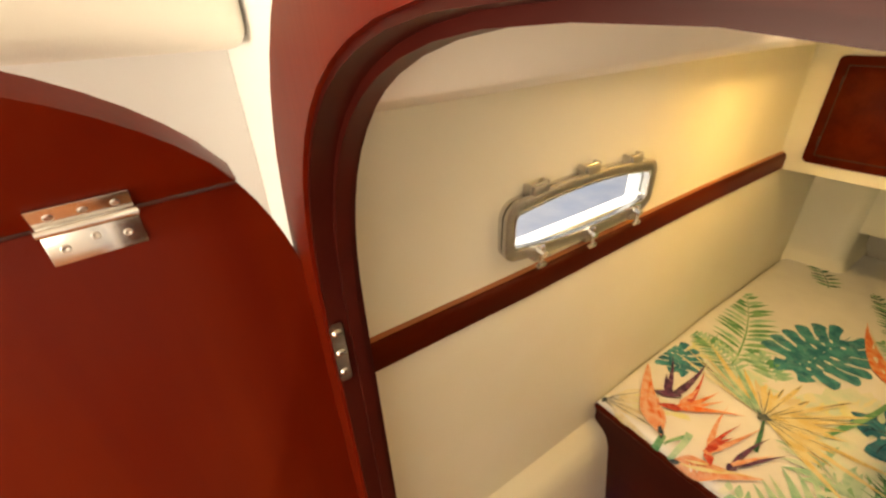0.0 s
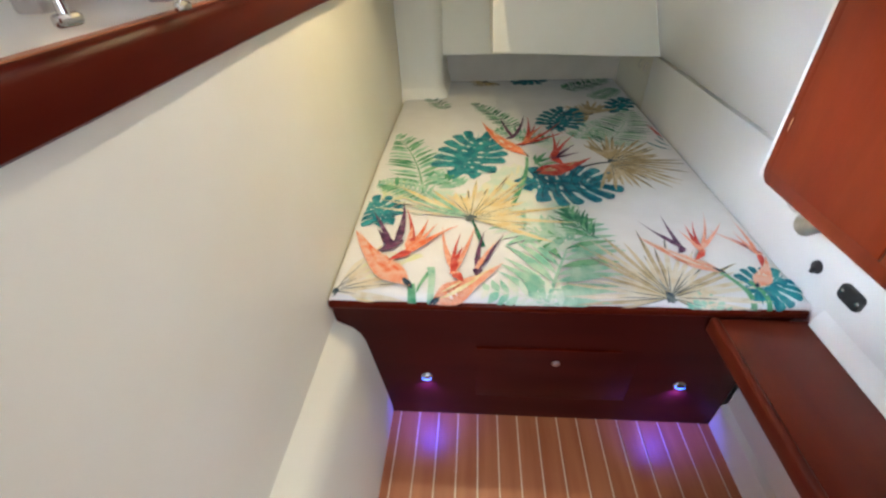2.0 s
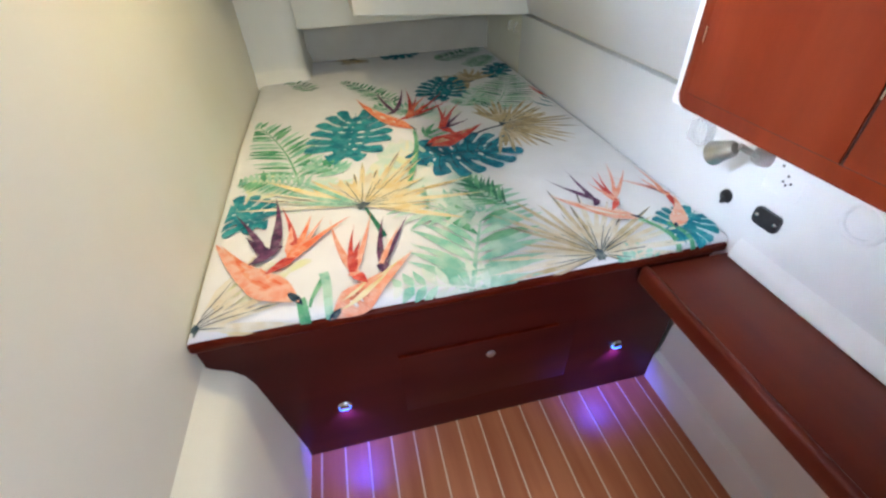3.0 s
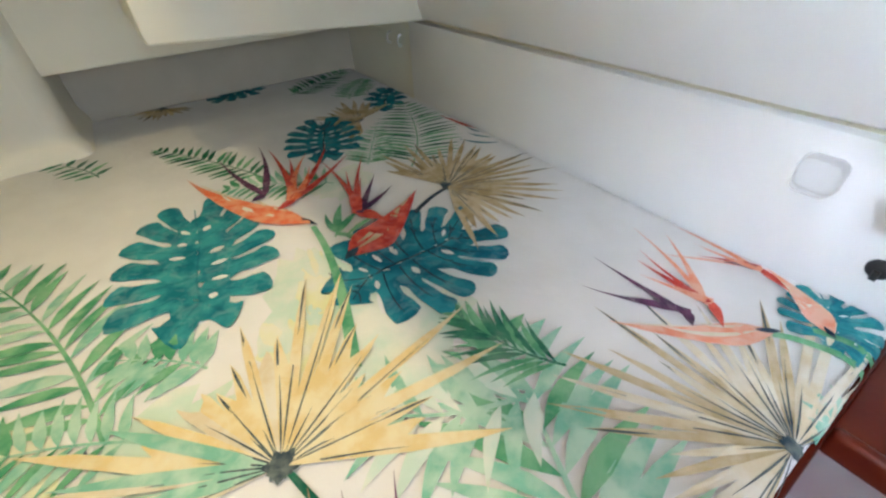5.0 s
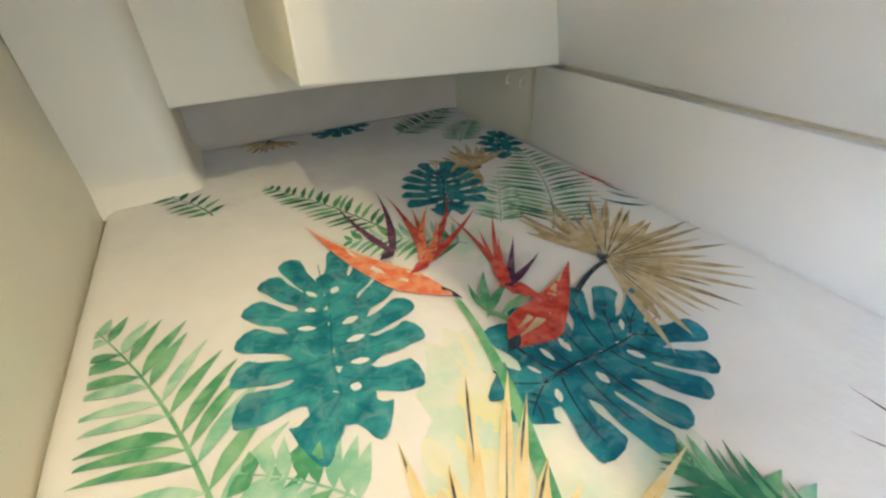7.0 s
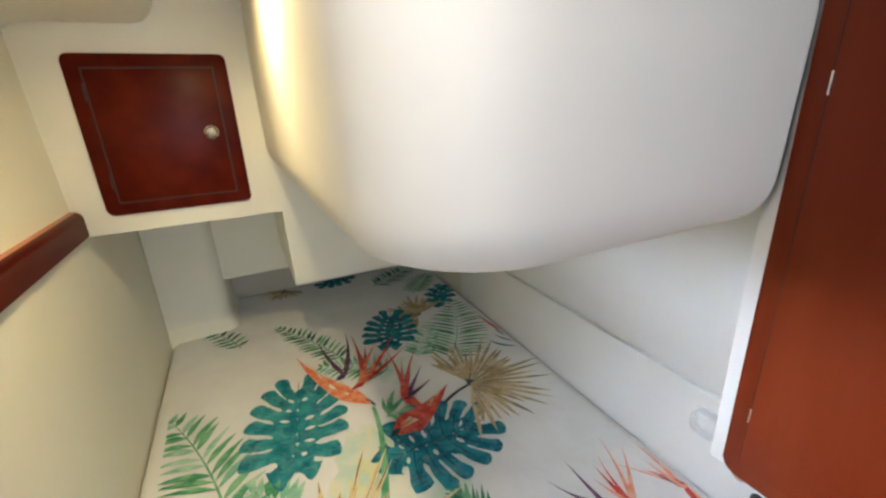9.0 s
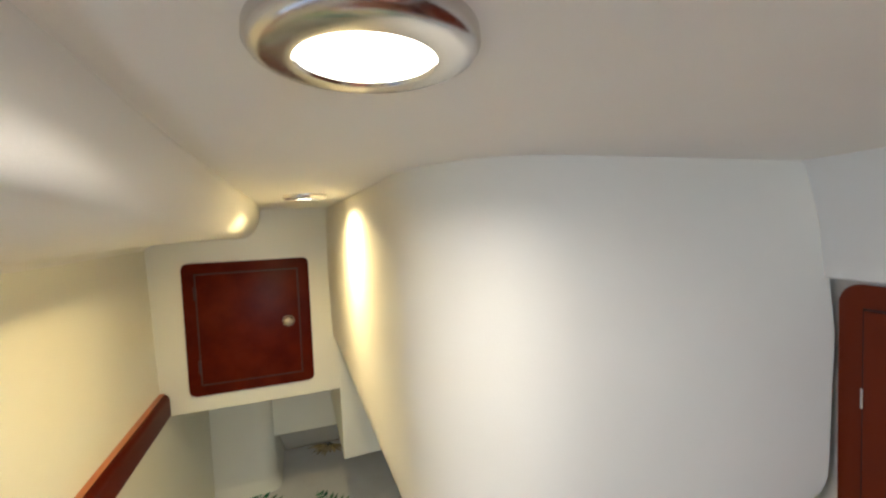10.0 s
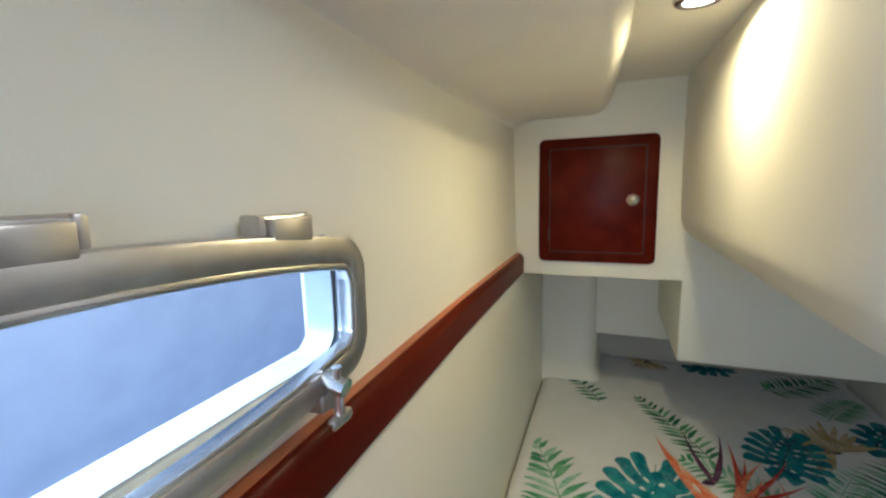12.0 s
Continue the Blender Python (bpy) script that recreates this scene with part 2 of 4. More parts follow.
structure(obj("soffit", soffit(), VINYL, smooth=True), "cream padded soffit with a rounded edge along the hull", "ceiling")
structure(obj("ceiling", prism([(1.2, CEIL)] + [(0.5 + (Y0 - 0.5) * k / 16, ceil_z(0.5 + (Y0 - 0.5) * k / 16)) for k in range(17)] + [(Y0, CEIL + 0.13), (1.2, CEIL + 0.13)], "x", -1.31, 0.06), VINYL, smooth=True), "pale flat vinyl headliner", "ceiling")


def moulding():
    """The big rounded moulding that hangs from the ceiling."""
    def path(d, back=0.0):
        r, x, y = 0.15, -0.802 + d, 0.040 + d + back
        pts = [(x - 0.014 * (1 - i / 8), 1.125 - (1.125 - y - r) * i / 8) for i in range(9)]
        pts += [(x + r - r * math.cos(radians(a)), y + r - r * math.sin(radians(a))) for a in range(10, 91, 10)]
        pts += [(x + r + (-0.272 - x - r) * i / 4, y) for i in range(1, 5)]
        return pts
    rows = [[(x, y, ceil_z(y) + 0.004) for x, y in path(0.004, 0.032)], [(x, y, ceil_z(y) - 0.010) for x, y in path(0.0, 0.028)], [(x, y, 1.76) for x, y in path(-0.002, 0.014)], [(x, y, 1.62) for x, y in path(-0.004, 0.002)], [(x, y, 1.45) for x, y in path(0.0)]]
    for a in range(10, 91, 10):
        rows.append([(x, y, 1.440 - 0.075 * math.sin(radians(a))) for x, y in path(0.058 * (1 - math.cos(radians(a))))])
    last = path(0.058)
    rows.append([(min(x + 0.6, 0.0), y + 0.35, 1.365) for x, y in last])
    return ribbon(rows)


structure(obj("ceiling_moulding", moulding(), DIMMED_VINYL, smooth=True), "large cream moulded bulge hanging from the ceiling, rounded edges", "ceiling moulding")


def poly(faces):
    bm = bmesh.new()
    seen = {}
    for f in faces:
        vs = []
        for p in f:
            if p not in seen:
                seen[p] = bm.verts.new(p)
            vs.append(seen[p])
        bm.faces.new(vs)
    return bm


# bulkhead that carries the small locker, with the open niche under it
structure(obj("wall_locker", box(-1.335, -0.797, 1.104, 1.72, 1.233, CEIL + 0.01, 0.006), GELCOAT, smooth=True), "cream bulkhead over the berth's foot", "wall")
A1, B1, C1, D1, E1 = (-0.800, 1.108, 1.24), (-0.794, 1.171, 0.948), (0.03, 1.366, 0.868), (0.03, 1.30, 1.45), (-0.80, 1.10, 1.45)
B2, C2, A2 = (-0.794, 2.04, 0.948), (0.03, 2.04, 0.868), (-0.800, 2.04, 1.24)
bm = poly([(E1, A1, B1, C1, D1), (A1, A2, B2, B1), (B1, B2, C2, C1)])
bmesh.ops.bevel(bm, geom=[e for e in bm.edges if not e.is_boundary], offset=0.008, segments=3, profile=0.5, affect="EDGES")
structure(obj("duct_casing", bm, GELCOAT, smooth=True), "cream boxed casing under the deck, slanting front", "casing")
structure(obj("wall_aft_upper", box(-1.31, 0.05, 1.715, 1.78, 0.822, 1.30, 0.008), GELCOAT, smooth=True), "cream upper wall at the berth's foot", "wall")
# Coloured darker than the other cream walls to imitate shade in the niche.
structure(obj("wall_aft", box(-1.31, 0.09, 2.03, 2.1, 0.3, 1.3), SHADED), "cream low wall behind the mattress's foot", "wall")
structure(obj("niche_ledge", box(-1.30, 0.05, 1.78, 2.03, 0.822, 0.86), SHADED), "cream ledge over the mattress's foot", "ledge")


def pillar():
    pts = [(-1.30, 1.668), (-1.11, 1.675)]
    pts += [(-1.11 + 0.06 * math.sin(radians(a)), 1.735 - 0.06 * math.cos(radians(a))) for a in range(0, 91, 15)]
    pts += [(-1.05, 2.03), (-1.30, 2.03)]
    rows = []
    for z, s in ((0.575, 0.02), (0.62, 0.016), (0.645, 0.004), (0.66, 0.0), (1.24, 0.0)):
        rows.append([(x + (s if x > -1.2 else 0), y - (s if y < 1.75 else 0), z) for x, y in pts])
    return ribbon(rows, True)


structure(obj("pillar", pillar(), GELCOAT, smooth=True), "cream rounded pillar at the hull beside the berth", "pillar")

# side wall beyond the berth
structure(obj("wall_side_low", box(0.02, 0.1, Y0, 1.48, -0.02, 0.856, 0.004), WHITE, smooth=True), "white lower side wall along the berth", "wall")
structure(obj("wall_side_end", box(0.032, 0.1, 1.48, 2.04, 0.3, 1.3), GELCOAT), "cream wall beside the berth's foot", "wall")
structure(obj("wall_side_gap", box(0.05, 0.1, Y0, 1.48, 0.856, 0.90), GELCOAT), "recessed strip over the low side wall", "wall")
structure(obj("wall_side_slope", ribbon([[(0.06, y, 0.876), (0.008, y, 0.876), (0.0, y, 0.882), (-0.20, y, 1.374), (-0.20, y, 1.40)] for y in (0.06, 0.5, 1.0, 1.38)]), WHITE, smooth=True), "white sloping panel above the side wall", "wall")
structure(obj("wall_forward_side", box(-0.282, 0.1, Y0, 0.120, 1.69, CEIL + 0.09, 0.003), WHITE, smooth=True), "white strip of wall above the wall cabinet", "wall")

# forward bulkhead with the arched doorway
DX, DW, DZ, DR = -0.765, 0.273, 1.580, 0.287
FRONT, BACK = -0.948, Y0


def arch(grow, n=28, foot=0.2):
    w, r = DW + grow, DR + grow
    pts = [(DX - w, foot)]
    for i in range(n + 1):
        a = math.pi - math.pi * i / n
        c, s = math.cos(a), math.sin(a)
        pts.append((DX + math.copysign(w * abs(c) ** 0.86, c), DZ + r * abs(s) ** 0.86))
    pts.append((DX + w, foot))
    return pts


def holed(outer, inner, ya, yb):
    """A slab between two outlines of equal count, both open at the foot."""
    rows = [[(x, ya, z) for x, z in inner], [(x, ya, z) for x, z in outer], [(x, yb, z) for x, z in outer], [(x, yb, z) for x, z in inner]]
    rows.append(rows[0])
    return ribbon(rows)


def far_edge(pts):
    out = []
    for x, z in pts:
        dx, dz = x - DX, z - DZ
        if z <= 0.21:
            out.append((-1.31 if dx < 0 else 0.1, 0.0))
            continue
        k = min((0.585 if dx < 0 else 0.825) / max(abs(dx), 1e-6), 0.56 / max(dz, 1e-6))
        out.append((DX + dx * k, DZ + dz * k))
    return out


inner = arch(0.012)
structure(obj("wall_forward", holed(far_edge(inner), inner, FRONT + 0.008, BACK - 0.004), WHITE), "white bulkhead with an arched doorway", "wall")
door_frame = structure(new("doorway_frame"), "glossy mahogany arched door frame", "door frame")
part("outer_trim", holed(arch(0.070), arch(0.004), FRONT - 0.010, FRONT + 0.008), WOOD_V, door_frame)
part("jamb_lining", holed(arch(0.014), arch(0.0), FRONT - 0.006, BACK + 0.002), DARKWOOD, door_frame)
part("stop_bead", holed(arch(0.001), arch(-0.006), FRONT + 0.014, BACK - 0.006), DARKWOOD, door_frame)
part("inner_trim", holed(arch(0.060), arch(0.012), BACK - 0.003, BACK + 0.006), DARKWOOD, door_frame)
part("sill", box(DX - DW, DX + DW, FRONT - 0.01, BACK + 0.01, 0.17, 0.205, 0.004), WOOD, door_frame)
strike = part("strike_plate", prism([(y, z) for y, z in rounded(0.015, 0.084, 0.005)], "x", 0, 0.003), CHROME, door_frame, "polished steel strike plate")
strike.location = (DX - DW + 0.001, FRONT - 0.001, 1.54)
for dz in (-0.028, 0.0, 0.028):
    s = part("screw_head", turned([(0.0, 0.003), (0.0035, 0.0025), (0.0055, 0.0)], 16), CHROME, strike)
    s.matrix_local = pose(0.003, 0, dz, 0, 90, 0)

# saloon side, outside the doorway
# Unseen shell added round the cabin so that no sunlight leaks in.
structure(obj("hull_skin_far", box(0.13, 0.16, Y0, 2.2, -0.4, 2.1), WHITE), "unseen white outer skin that keeps sunlight out", "wall")
structure(obj("hull_skin_aft", box(-1.345, 0.16, 2.16, 2.2, -0.4, 2.1), WHITE), "unseen white outer skin that keeps sunlight out", "wall")
structure(obj("deck", box(-1.345, 0.16, Y0, 2.2, 2.0, 2.05), WHITE), "unseen white deck that keeps sunlight out of the cabin", "roof")
structure(obj("bilge", box(-1.345, 0.16, Y0, 2.2, -0.4, -0.36), WHITE), "unseen white bottom that closes the hull", "floor")
structure(obj("saloon_floor", box(-1.7, 1.3, -2.7, FRONT - 0.002, 0.15, 0.2), TEAK), "varnished teak saloon floor", "floor")
structure(obj("saloon_hull_wall", box(-1.36, -1.30, -2.7, FRONT + 0.0075, 0.2, 2.4), WHITE), "white saloon side lining", "wall")
structure(obj("saloon_ceiling", box(-1.7, 1.3, -2.7, FRONT + 0.02, 2.12, 2.2), VINYL), "pale saloon headliner", "ceiling")
structure(obj("saloon_wall_far", box(1.2, 1.3, -2.7, FRONT, 0.2, 2.2), WHITE), "white saloon wall", "wall")
structure(obj("saloon_wall_fore", box(-1.7, 1.3, -2.8, -2.7, 0.2, 2.2), WHITE), "white saloon wall", "wall")
structure(obj("saloon_bulkhead_top", box(-1.36, 1.3, FRONT + 0.003, BACK, 1.90, 2.2), WHITE), "white strip above the doorway", "wall")
structure(obj("saloon_coaming", box(-1.36, -1.14, -2.7, -0.9415, 1.845, 2.13, 0.02, 4), VINYL, smooth=True), "white padded coaming box overhead", "ceiling moulding")
structure(obj("saloon_recess", box(-1.302, -1.296, -1.75, -1.22, 1.50, 1.79), BRUSHED), "grey recessed panel in the saloon lining", "panel")

# ---------------- cabin floor ----------------
floor = structure(obj("floor", box(-1.19, 0.02, Y0 - 0.02, 0.06, -0.04, -0.003), HOLLY), "teak floor with pale inlaid strips", "floor")


def door_leaf():
    """The cabin door, swung open into the saloon and folded at its top."""
    door = structure(new("door_1"), "open glossy mahogany door with an arched folding top", "door")
    half, rise = 0.288, 0.300
    w, zj = 2 * half, 1.74
    def edge(z):
        if z <= DZ:
            return 0.0
        return half - half * math.sqrt(max(0.0, 1 - ((z - DZ) / rise) ** 2))
    zs = [DZ + (zj - DZ) * i / 8 for i in range(9)]
    left = [(edge(z), z) for z in zs]
    body = [(0, 0.22)] + left + [(w - u, z) for u, z in left[::-1]] + [(w, 0.22)]
    part("leaf", prism([(-u, z) for u, z in body], "x", 0, -0.026, 0.002), WOOD_V, door)
    us = [edge(zj) + (w - 2 * edge(zj)) * i / 24 for i in range(25)]
    top = [(-u, DZ + rise * math.sqrt(max(0, 1 - ((u - half) / half) ** 2)) - zj) for u in us]
    flap = part("top_flap", prism(top, "x", 0.0, -0.026, 0.002), WOOD_V, door)
    flap.matrix_local = pose(0, 0, zj + 0.002, 0, 31, 0)
    for u in (0.155, 0.42):
        h = part("flap_hinge", box(0.0, 0.003, -u - 0.031, -u + 0.031, zj - 0.028, zj - 0.001, 0.001), CHROME, door, "bright steel butt hinge")
        up = part("upper_plate", box(0.0, 0.003, -u - 0.031, -u + 0.031, 0.001, 0.022, 0.001), CHROME, h)
        up.matrix_local = pose(0, 0, zj + 0.002, 0, 31, 0)
        for e in (-0.02, 0.0, 0.02):
            screw = part("screw", turned([(0.0, 0.0002), (0.0022, 0.0008), (0.0034, 0.0)], 12), BRUSHED, h)
            screw.matrix_local = pose(0.003, -u + e, zj - 0.016 + 0.004 * (e == 0.0), 0, 90, 0)
            screw = part("screw", turned([(0.0, 0.0002), (0.0022, 0.0008), (0.0034, 0.0)], 12), BRUSHED, up)
            screw.matrix_local = pose(0.003, -u + e, 0.013, 0, 90, 0)
        part("hinge_pin", rod((0.004, -u - 0.032, zj), (0.004, -u + 0.032, zj), 0.0042), CHROME, h)
    door.matrix_world = pose(DX - DW - 0.045, FRONT - 0.004, 0, 0, 0, 6)


door_leaf()

# ---------------- berth ----------------


def berth_base():
    base = thing("berth_base", "dark mahogany berth front with a drawer and courtesy lights", "bed base")
    pts = [(-1.178, 0.0), (-1.186, 0.30), (-1.194, 0.38), (-1.203, 0.418), (-1.222, 0.446), (-1.252, 0.466), (-1.270, 0.478), (-1.272, 0.56), (-0.004, 0.56), (-0.004, 0.53), (-0.042, 0.50), (-0.042, 0.0)]
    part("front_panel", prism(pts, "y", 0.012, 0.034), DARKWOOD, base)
    part("top_rail", box(-1.274, 0.012, -0.006, 0.030, 0.546, 0.572, 0.009, 4), WOOD, base, "rounded glossy mahogany top rail")
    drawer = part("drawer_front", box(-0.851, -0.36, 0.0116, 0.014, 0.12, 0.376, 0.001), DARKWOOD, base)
    part("finger_pull", box(-0.853, -0.42, 0.002, 0.0125, 0.377, 0.3815, 0.0012), WOOD, drawer, "slim mahogany finger pull")
    button = part("drawer_button", turned([(0.0, 0.004), (0.011, 0.004), (0.014, 0.002), (0.014, 0.0)], 6), BRUSHED, drawer, "worn copper-grey push latch")
    button.matrix_local = pose(-0.605, 0.0105, 0.309, 90, 0, 0)
    for x in (-1.014, -0.206):
        light = part("courtesy_light", turned([(0.0, 0.004), (0.010, 0.005), (0.015, 0.004), (0.019, 0.001), (0.019, 0.0)], 24), CHROME, base, "small oval chrome courtesy light")
        light.matrix_local = pose(x, 0.012, 0.216, 90, 0, 0)
        hood = part("hood", prism([(0.014 * math.cos(a), 0.010 * math.sin(a)) for a in [math.pi * i / 10 for i in range(11)]], "z", 0.003, 0.010), CHROME, light)
        lens = part("lens", prism([(0.0155 * math.cos(a), -0.001 + 0.0095 * math.sin(a)) for a in [2 * math.pi * i / 16 for i in range(16)]], "z", 0.004, 0.0085), LEDGLOW, light, "glowing blue lens")
    part("plywood_top", box(-1.27, 0.0, 0.03, 2.03, 0.535, 0.553), WOOD, base)
    return base


berth_base()
MX0, MX1, MY0, MY1, MZ = -1.272, 0.014, 0.004, 2.026, 0.597


def bed_z(x, y):
    """Height of the mattress's top, which falls off towards its edges."""
    drop = 0.0
    for d, r, h in ((y - MY0, 0.035, 0.026), (x - MX0, 0.04, 0.03), (MX1 - x, 0.035, 0.02), (MY1 - y, 0.03, 0.02)):
        d = max(d, 0.0)
        if d < r:
            drop = max(drop, h * (1 - math.sqrt(1 - (1 - d / r) ** 2)))
    wave = 0.0012 * noise.noise(Vector((x * 7, y * 7, 3.1))) + 0.0009 * noise.noise(Vector((x * 19, y * 19, 8.2)))
    return MZ - drop + wave


def mattress():
    bed = thing("mattress", "white berth mattress with a tropical leaf and flower print", "mattress")
    def steps(a, b, n, r):
        inner = [a + r + (b - a - 2 * r) * i / n for i in range(n + 1)]
        return [a, a + 0.002, a + 0.006, a + 0.013, a + 0.022] + inner + [b - 0.022, b - 0.013, b - 0.006, b - 0.002, b]
    xs, ys = steps(MX0, MX1, 60, 0.036), steps(MY0, MY1, 90, 0.036)
    bm = bmesh.new()
    g = [[bm.verts.new((x + flare(y, 0.6) * max(0.0, 1 - (x - MX0) / 0.4), y, bed_z(x, y))) for y in ys] for x in xs]
    for i in range(len(xs) - 1):
        for j in range(len(ys) - 1):
            bm.faces.new((g[i][j], g[i + 1][j], g[i + 1][j + 1], g[i][j + 1]))
    rim = [g[i][0] for i in range(len(xs))] + [g[-1][j] for j in range(1, len(ys))] + [g[i][-1] for i in range(len(xs) - 2, -1, -1)] + [g[0][j] for j in range(len(ys) - 2, 0, -1)]
    low = [bm.verts.new((v.co.x, v.co.y, 0.556)) for v in rim]
    for i in range(len(rim)):
        j = (i + 1) % len(rim)
        bm.faces.new((rim[i], rim[j], low[j], low[i]))
    bm.faces.new(low)
    part("cover", bm, FABRIC, bed)
    return bed


bed = mattress()

# ---------------- bench beside the berth ----------------
bench = thing("side_bench", "glossy mahogany bench top on a white plinth", "bench")
part("seat_board", box(-0.222, 0.018, Y0 + 0.01, -0.007, 0.520, 0.545, 0.004), BENCHWOOD, bench)
part("front_lip", box(-0.236, -0.214, Y0 + 0.01, -0.008, 0.505, 0.556, 0.009, 4), BENCHWOOD, bench, "rounded raised mahogany lip")
part("plinth", prism([(0.018, 0.0), (-0.046, 0.0), (-0.046, 0.115), (-0.030, 0.13), (-0.022, 0.50), (0.018, 0.50)], "y", Y0 + 0.01, 0.010), WHITE, bench, "white plinth with a step near the floor")
structure(obj("wall_ledge", prism([(0.0215, 0.5455), (0.002, 0.547), (0.004, 0.566), (0.011, 0.588), (0.0215, 0.600)], "y", Y0 + 0.01, -0.02, 0.003), WHITE, smooth=True), "white moulded ledge along the bench", "trim")

# ---------------- grab rail on the hull ----------------


def hull_rail():
    rail = thing("hull_rail", "glossy mahogany rail fixed along the cream hull side", "rail")
    pts = [(-1.295, 1.245), (-1.268, 1.245), (-1.263, 1.249), (-1.263, 1.298), (-1.267, 1.309), (-1.275, 1.314), (-1.295, 1.314)]
    ys = [Y0 + 0.012 + (1.100 - Y0 - 0.012) * k / 16 for k in range(17)]
    drop = lambda y: -0.010 * min(max(y / 1.1, 0), 1)
    bm = ribbon([[(x + flare(y), y, z + drop(y)) for x, z in pts] for y in ys], True)
    for y0 in (ys[0], ys[-1]):
        bm.faces.new([v for v in bm.verts if abs(v.co.y - y0) < 1e-6])
    part("board", bm, WOOD, rail)
    part("shelf_lip", ribbon([[(x + flare(y), y, z + drop(y)) for x, z in ((-1.294, 1.3142), (-1.275, 1.3142), (-1.275, 1.3160), (-1.294, 1.3165))] for y in ys], True), TEAK, rail, "paler upper edge")


hull_rail()

# ---------------- porthole ----------------


def port_outline(grow, n=14):
    """Barrel-shaped outline, (y, z) about the middle, bowed above and below."""
    hl, hz, bow, r = 0.264 + grow, 0.047 + grow, 0.021, 0.019 + grow * 0.8
    pts = []
    for cy, cz, a in ((hl - r, hz - r, 0), (-hl + r, hz - r, 90), (-hl + r, -hz + r, 180), (hl - r, -hz + r, 270)):
        for i in range(n + 1):
            b = radians(a + 90 * i / n)
            pts.append((cy + r * math.cos(b), cz + r * math.sin(b)))
        if a in (0, 180):
            s = 1 if a == 0 else -1
            for i in range(1, 12):
                pts.append((s * (hl - r) * (1 - 2 * i / 12), s * hz))
    return [(y, z + (bow if z > 0 else -bow) * (1 - (y / hl) ** 2) * min(1, abs(z) / hz)) for y, z in pts]


def port_ring(ga, gb, xa, xb, soft=0.004):
    def row(g, x):
        return [(x, y, z) for y, z in port_outline(g)]
    return ribbon([row(gb, xa), row(gb, xb - soft), row(gb - soft * 0.3, xb - soft * 0.3), row(gb - soft, xb), row(ga + soft, xb), row(ga + soft * 0.3, xb - soft * 0.3), row(ga, xb - soft), row(ga, xa)], True)


def porthole():
    port = structure(new("window_1"), "long polished steel porthole with hinged frame, closed", "porthole")
    port.location, port.rotation_euler = (-1.294, -0.209, 1.434), (radians(-1.6), 0, radians(0.8))
    part("base_flange", port_ring(0.0, 0.020, -0.002, 0.010), CHROME, port)
    part("gasket", port_ring(0.002, 0.016, 0.010, 0.020, 0.002), RUBBER, port, "black rubber gasket")
    part("hinged_frame", port_ring(-0.004, 0.022, 0.017, 0.028, 0.005), BRUSHED, port)
    part("inner_bead", port_ring(-0.009, -0.002, 0.012, 0.027, 0.002), CHROME, port)
    g = prism(port_outline(-0.003), "x", 0.016, 0.021)
    pane = part("pane", g, GLASS, port, "clear pane")
    pane.visible_shadow = False
    top = 0.046 + 0.020
    for y in (-0.185, -0.005, 0.175):
        zb = top + 0.021 * (1 - (y / 0.285) ** 2)
        h = part("frame_hinge", box(0.018, 0.0275, y - 0.024, y + 0.024, zb - 0.006, zb + 0.018, 0.002), BRUSHED, port)
        part("barrel", rod((0.016, y - 0.027, zb + 0.018), (0.016, y + 0.027, zb + 0.018), 0.0036), CHROME, h)
        for e in (-0.029, 0.029):
            part("knuckle", box(0.0, 0.021, y + e - 0.004, y + e + 0.004, zb - 0.004, zb + 0.022, 0.0025), BRUSHED, h)
    part("hinge_rod", rod((0.010, -0.21, top + 0.011), (0.010, 0.20, top + 0.011), 0.0018, 8), CHROME, port)
    for y in (-0.178, 0.012, 0.205):
        zb = -top - 0.021 * (1 - (y / 0.285) ** 2)
        d = part("dog_latch", box(0.002, 0.030, y - 0.011, y + 0.011, zb - 0.016, zb + 0.004, 0.003), BRUSHED, port, "steel swing-bolt latch")
        part("bolt", rod((0.040, y, zb - 0.022), (0.040, y, zb + 0.030), 0.0055), CHROME, d)
        part("finger_nut", rod((0.026, y, zb + 0.016), (0.050, y, zb + 0.010), 0.0095, 8), CHROME, d)
        part("wing", box(0.036, 0.046, y - 0.016, y + 0.016, zb - 0.028, zb - 0.016, 0.004), CHROME, d)


porthole()

# ---------------- small locker over the berth's foot ----------------


def locker():
    lk = thing("locker_door", "small square mahogany locker door with a round chrome push knob", "locker")
    w, h = 0.352, 0.396
    part("face_frame", prism([(x, z) for x, z in rounded(w, h, 0.016)], "y", -0.011, 0.0, 0.004), WOOD, lk)
    part("frame_groove", box(-w / 2 + 0.032, w / 2 - 0.032, -0.0115, -0.010, -h / 2 + 0.03, h / 2 - 0.03), GROOVE, lk)
    part("door_panel", box(-w / 2 + 0.0365, w / 2 - 0.0365, -0.0135, -0.010, -h / 2 + 0.0345, h / 2 - 0.0345, 0.001), WOOD, lk)
    knob = part("push_knob", turned([(0.0, 0.016), (0.010, 0.015), (0.014, 0.011), (0.015, 0.004), (0.018, 0.002), (0.019, 0.0)], 28), CHROME, lk, "round chrome push knob")
    knob.matrix_local = pose(0.108, -0.0135, 0.002, 90, 0, 0)
    for z in (-0.11, 0.11):
        part("hinge", box(-w / 2 + 0.029, -w / 2 + 0.036, -0.018, -0.012, z - 0.02, z + 0.02, 0.002), GROOVE, lk)
    lk.location = (-1.056, 1.1045, 1.482)


locker()

# ---------------- wall cabinet ----------------


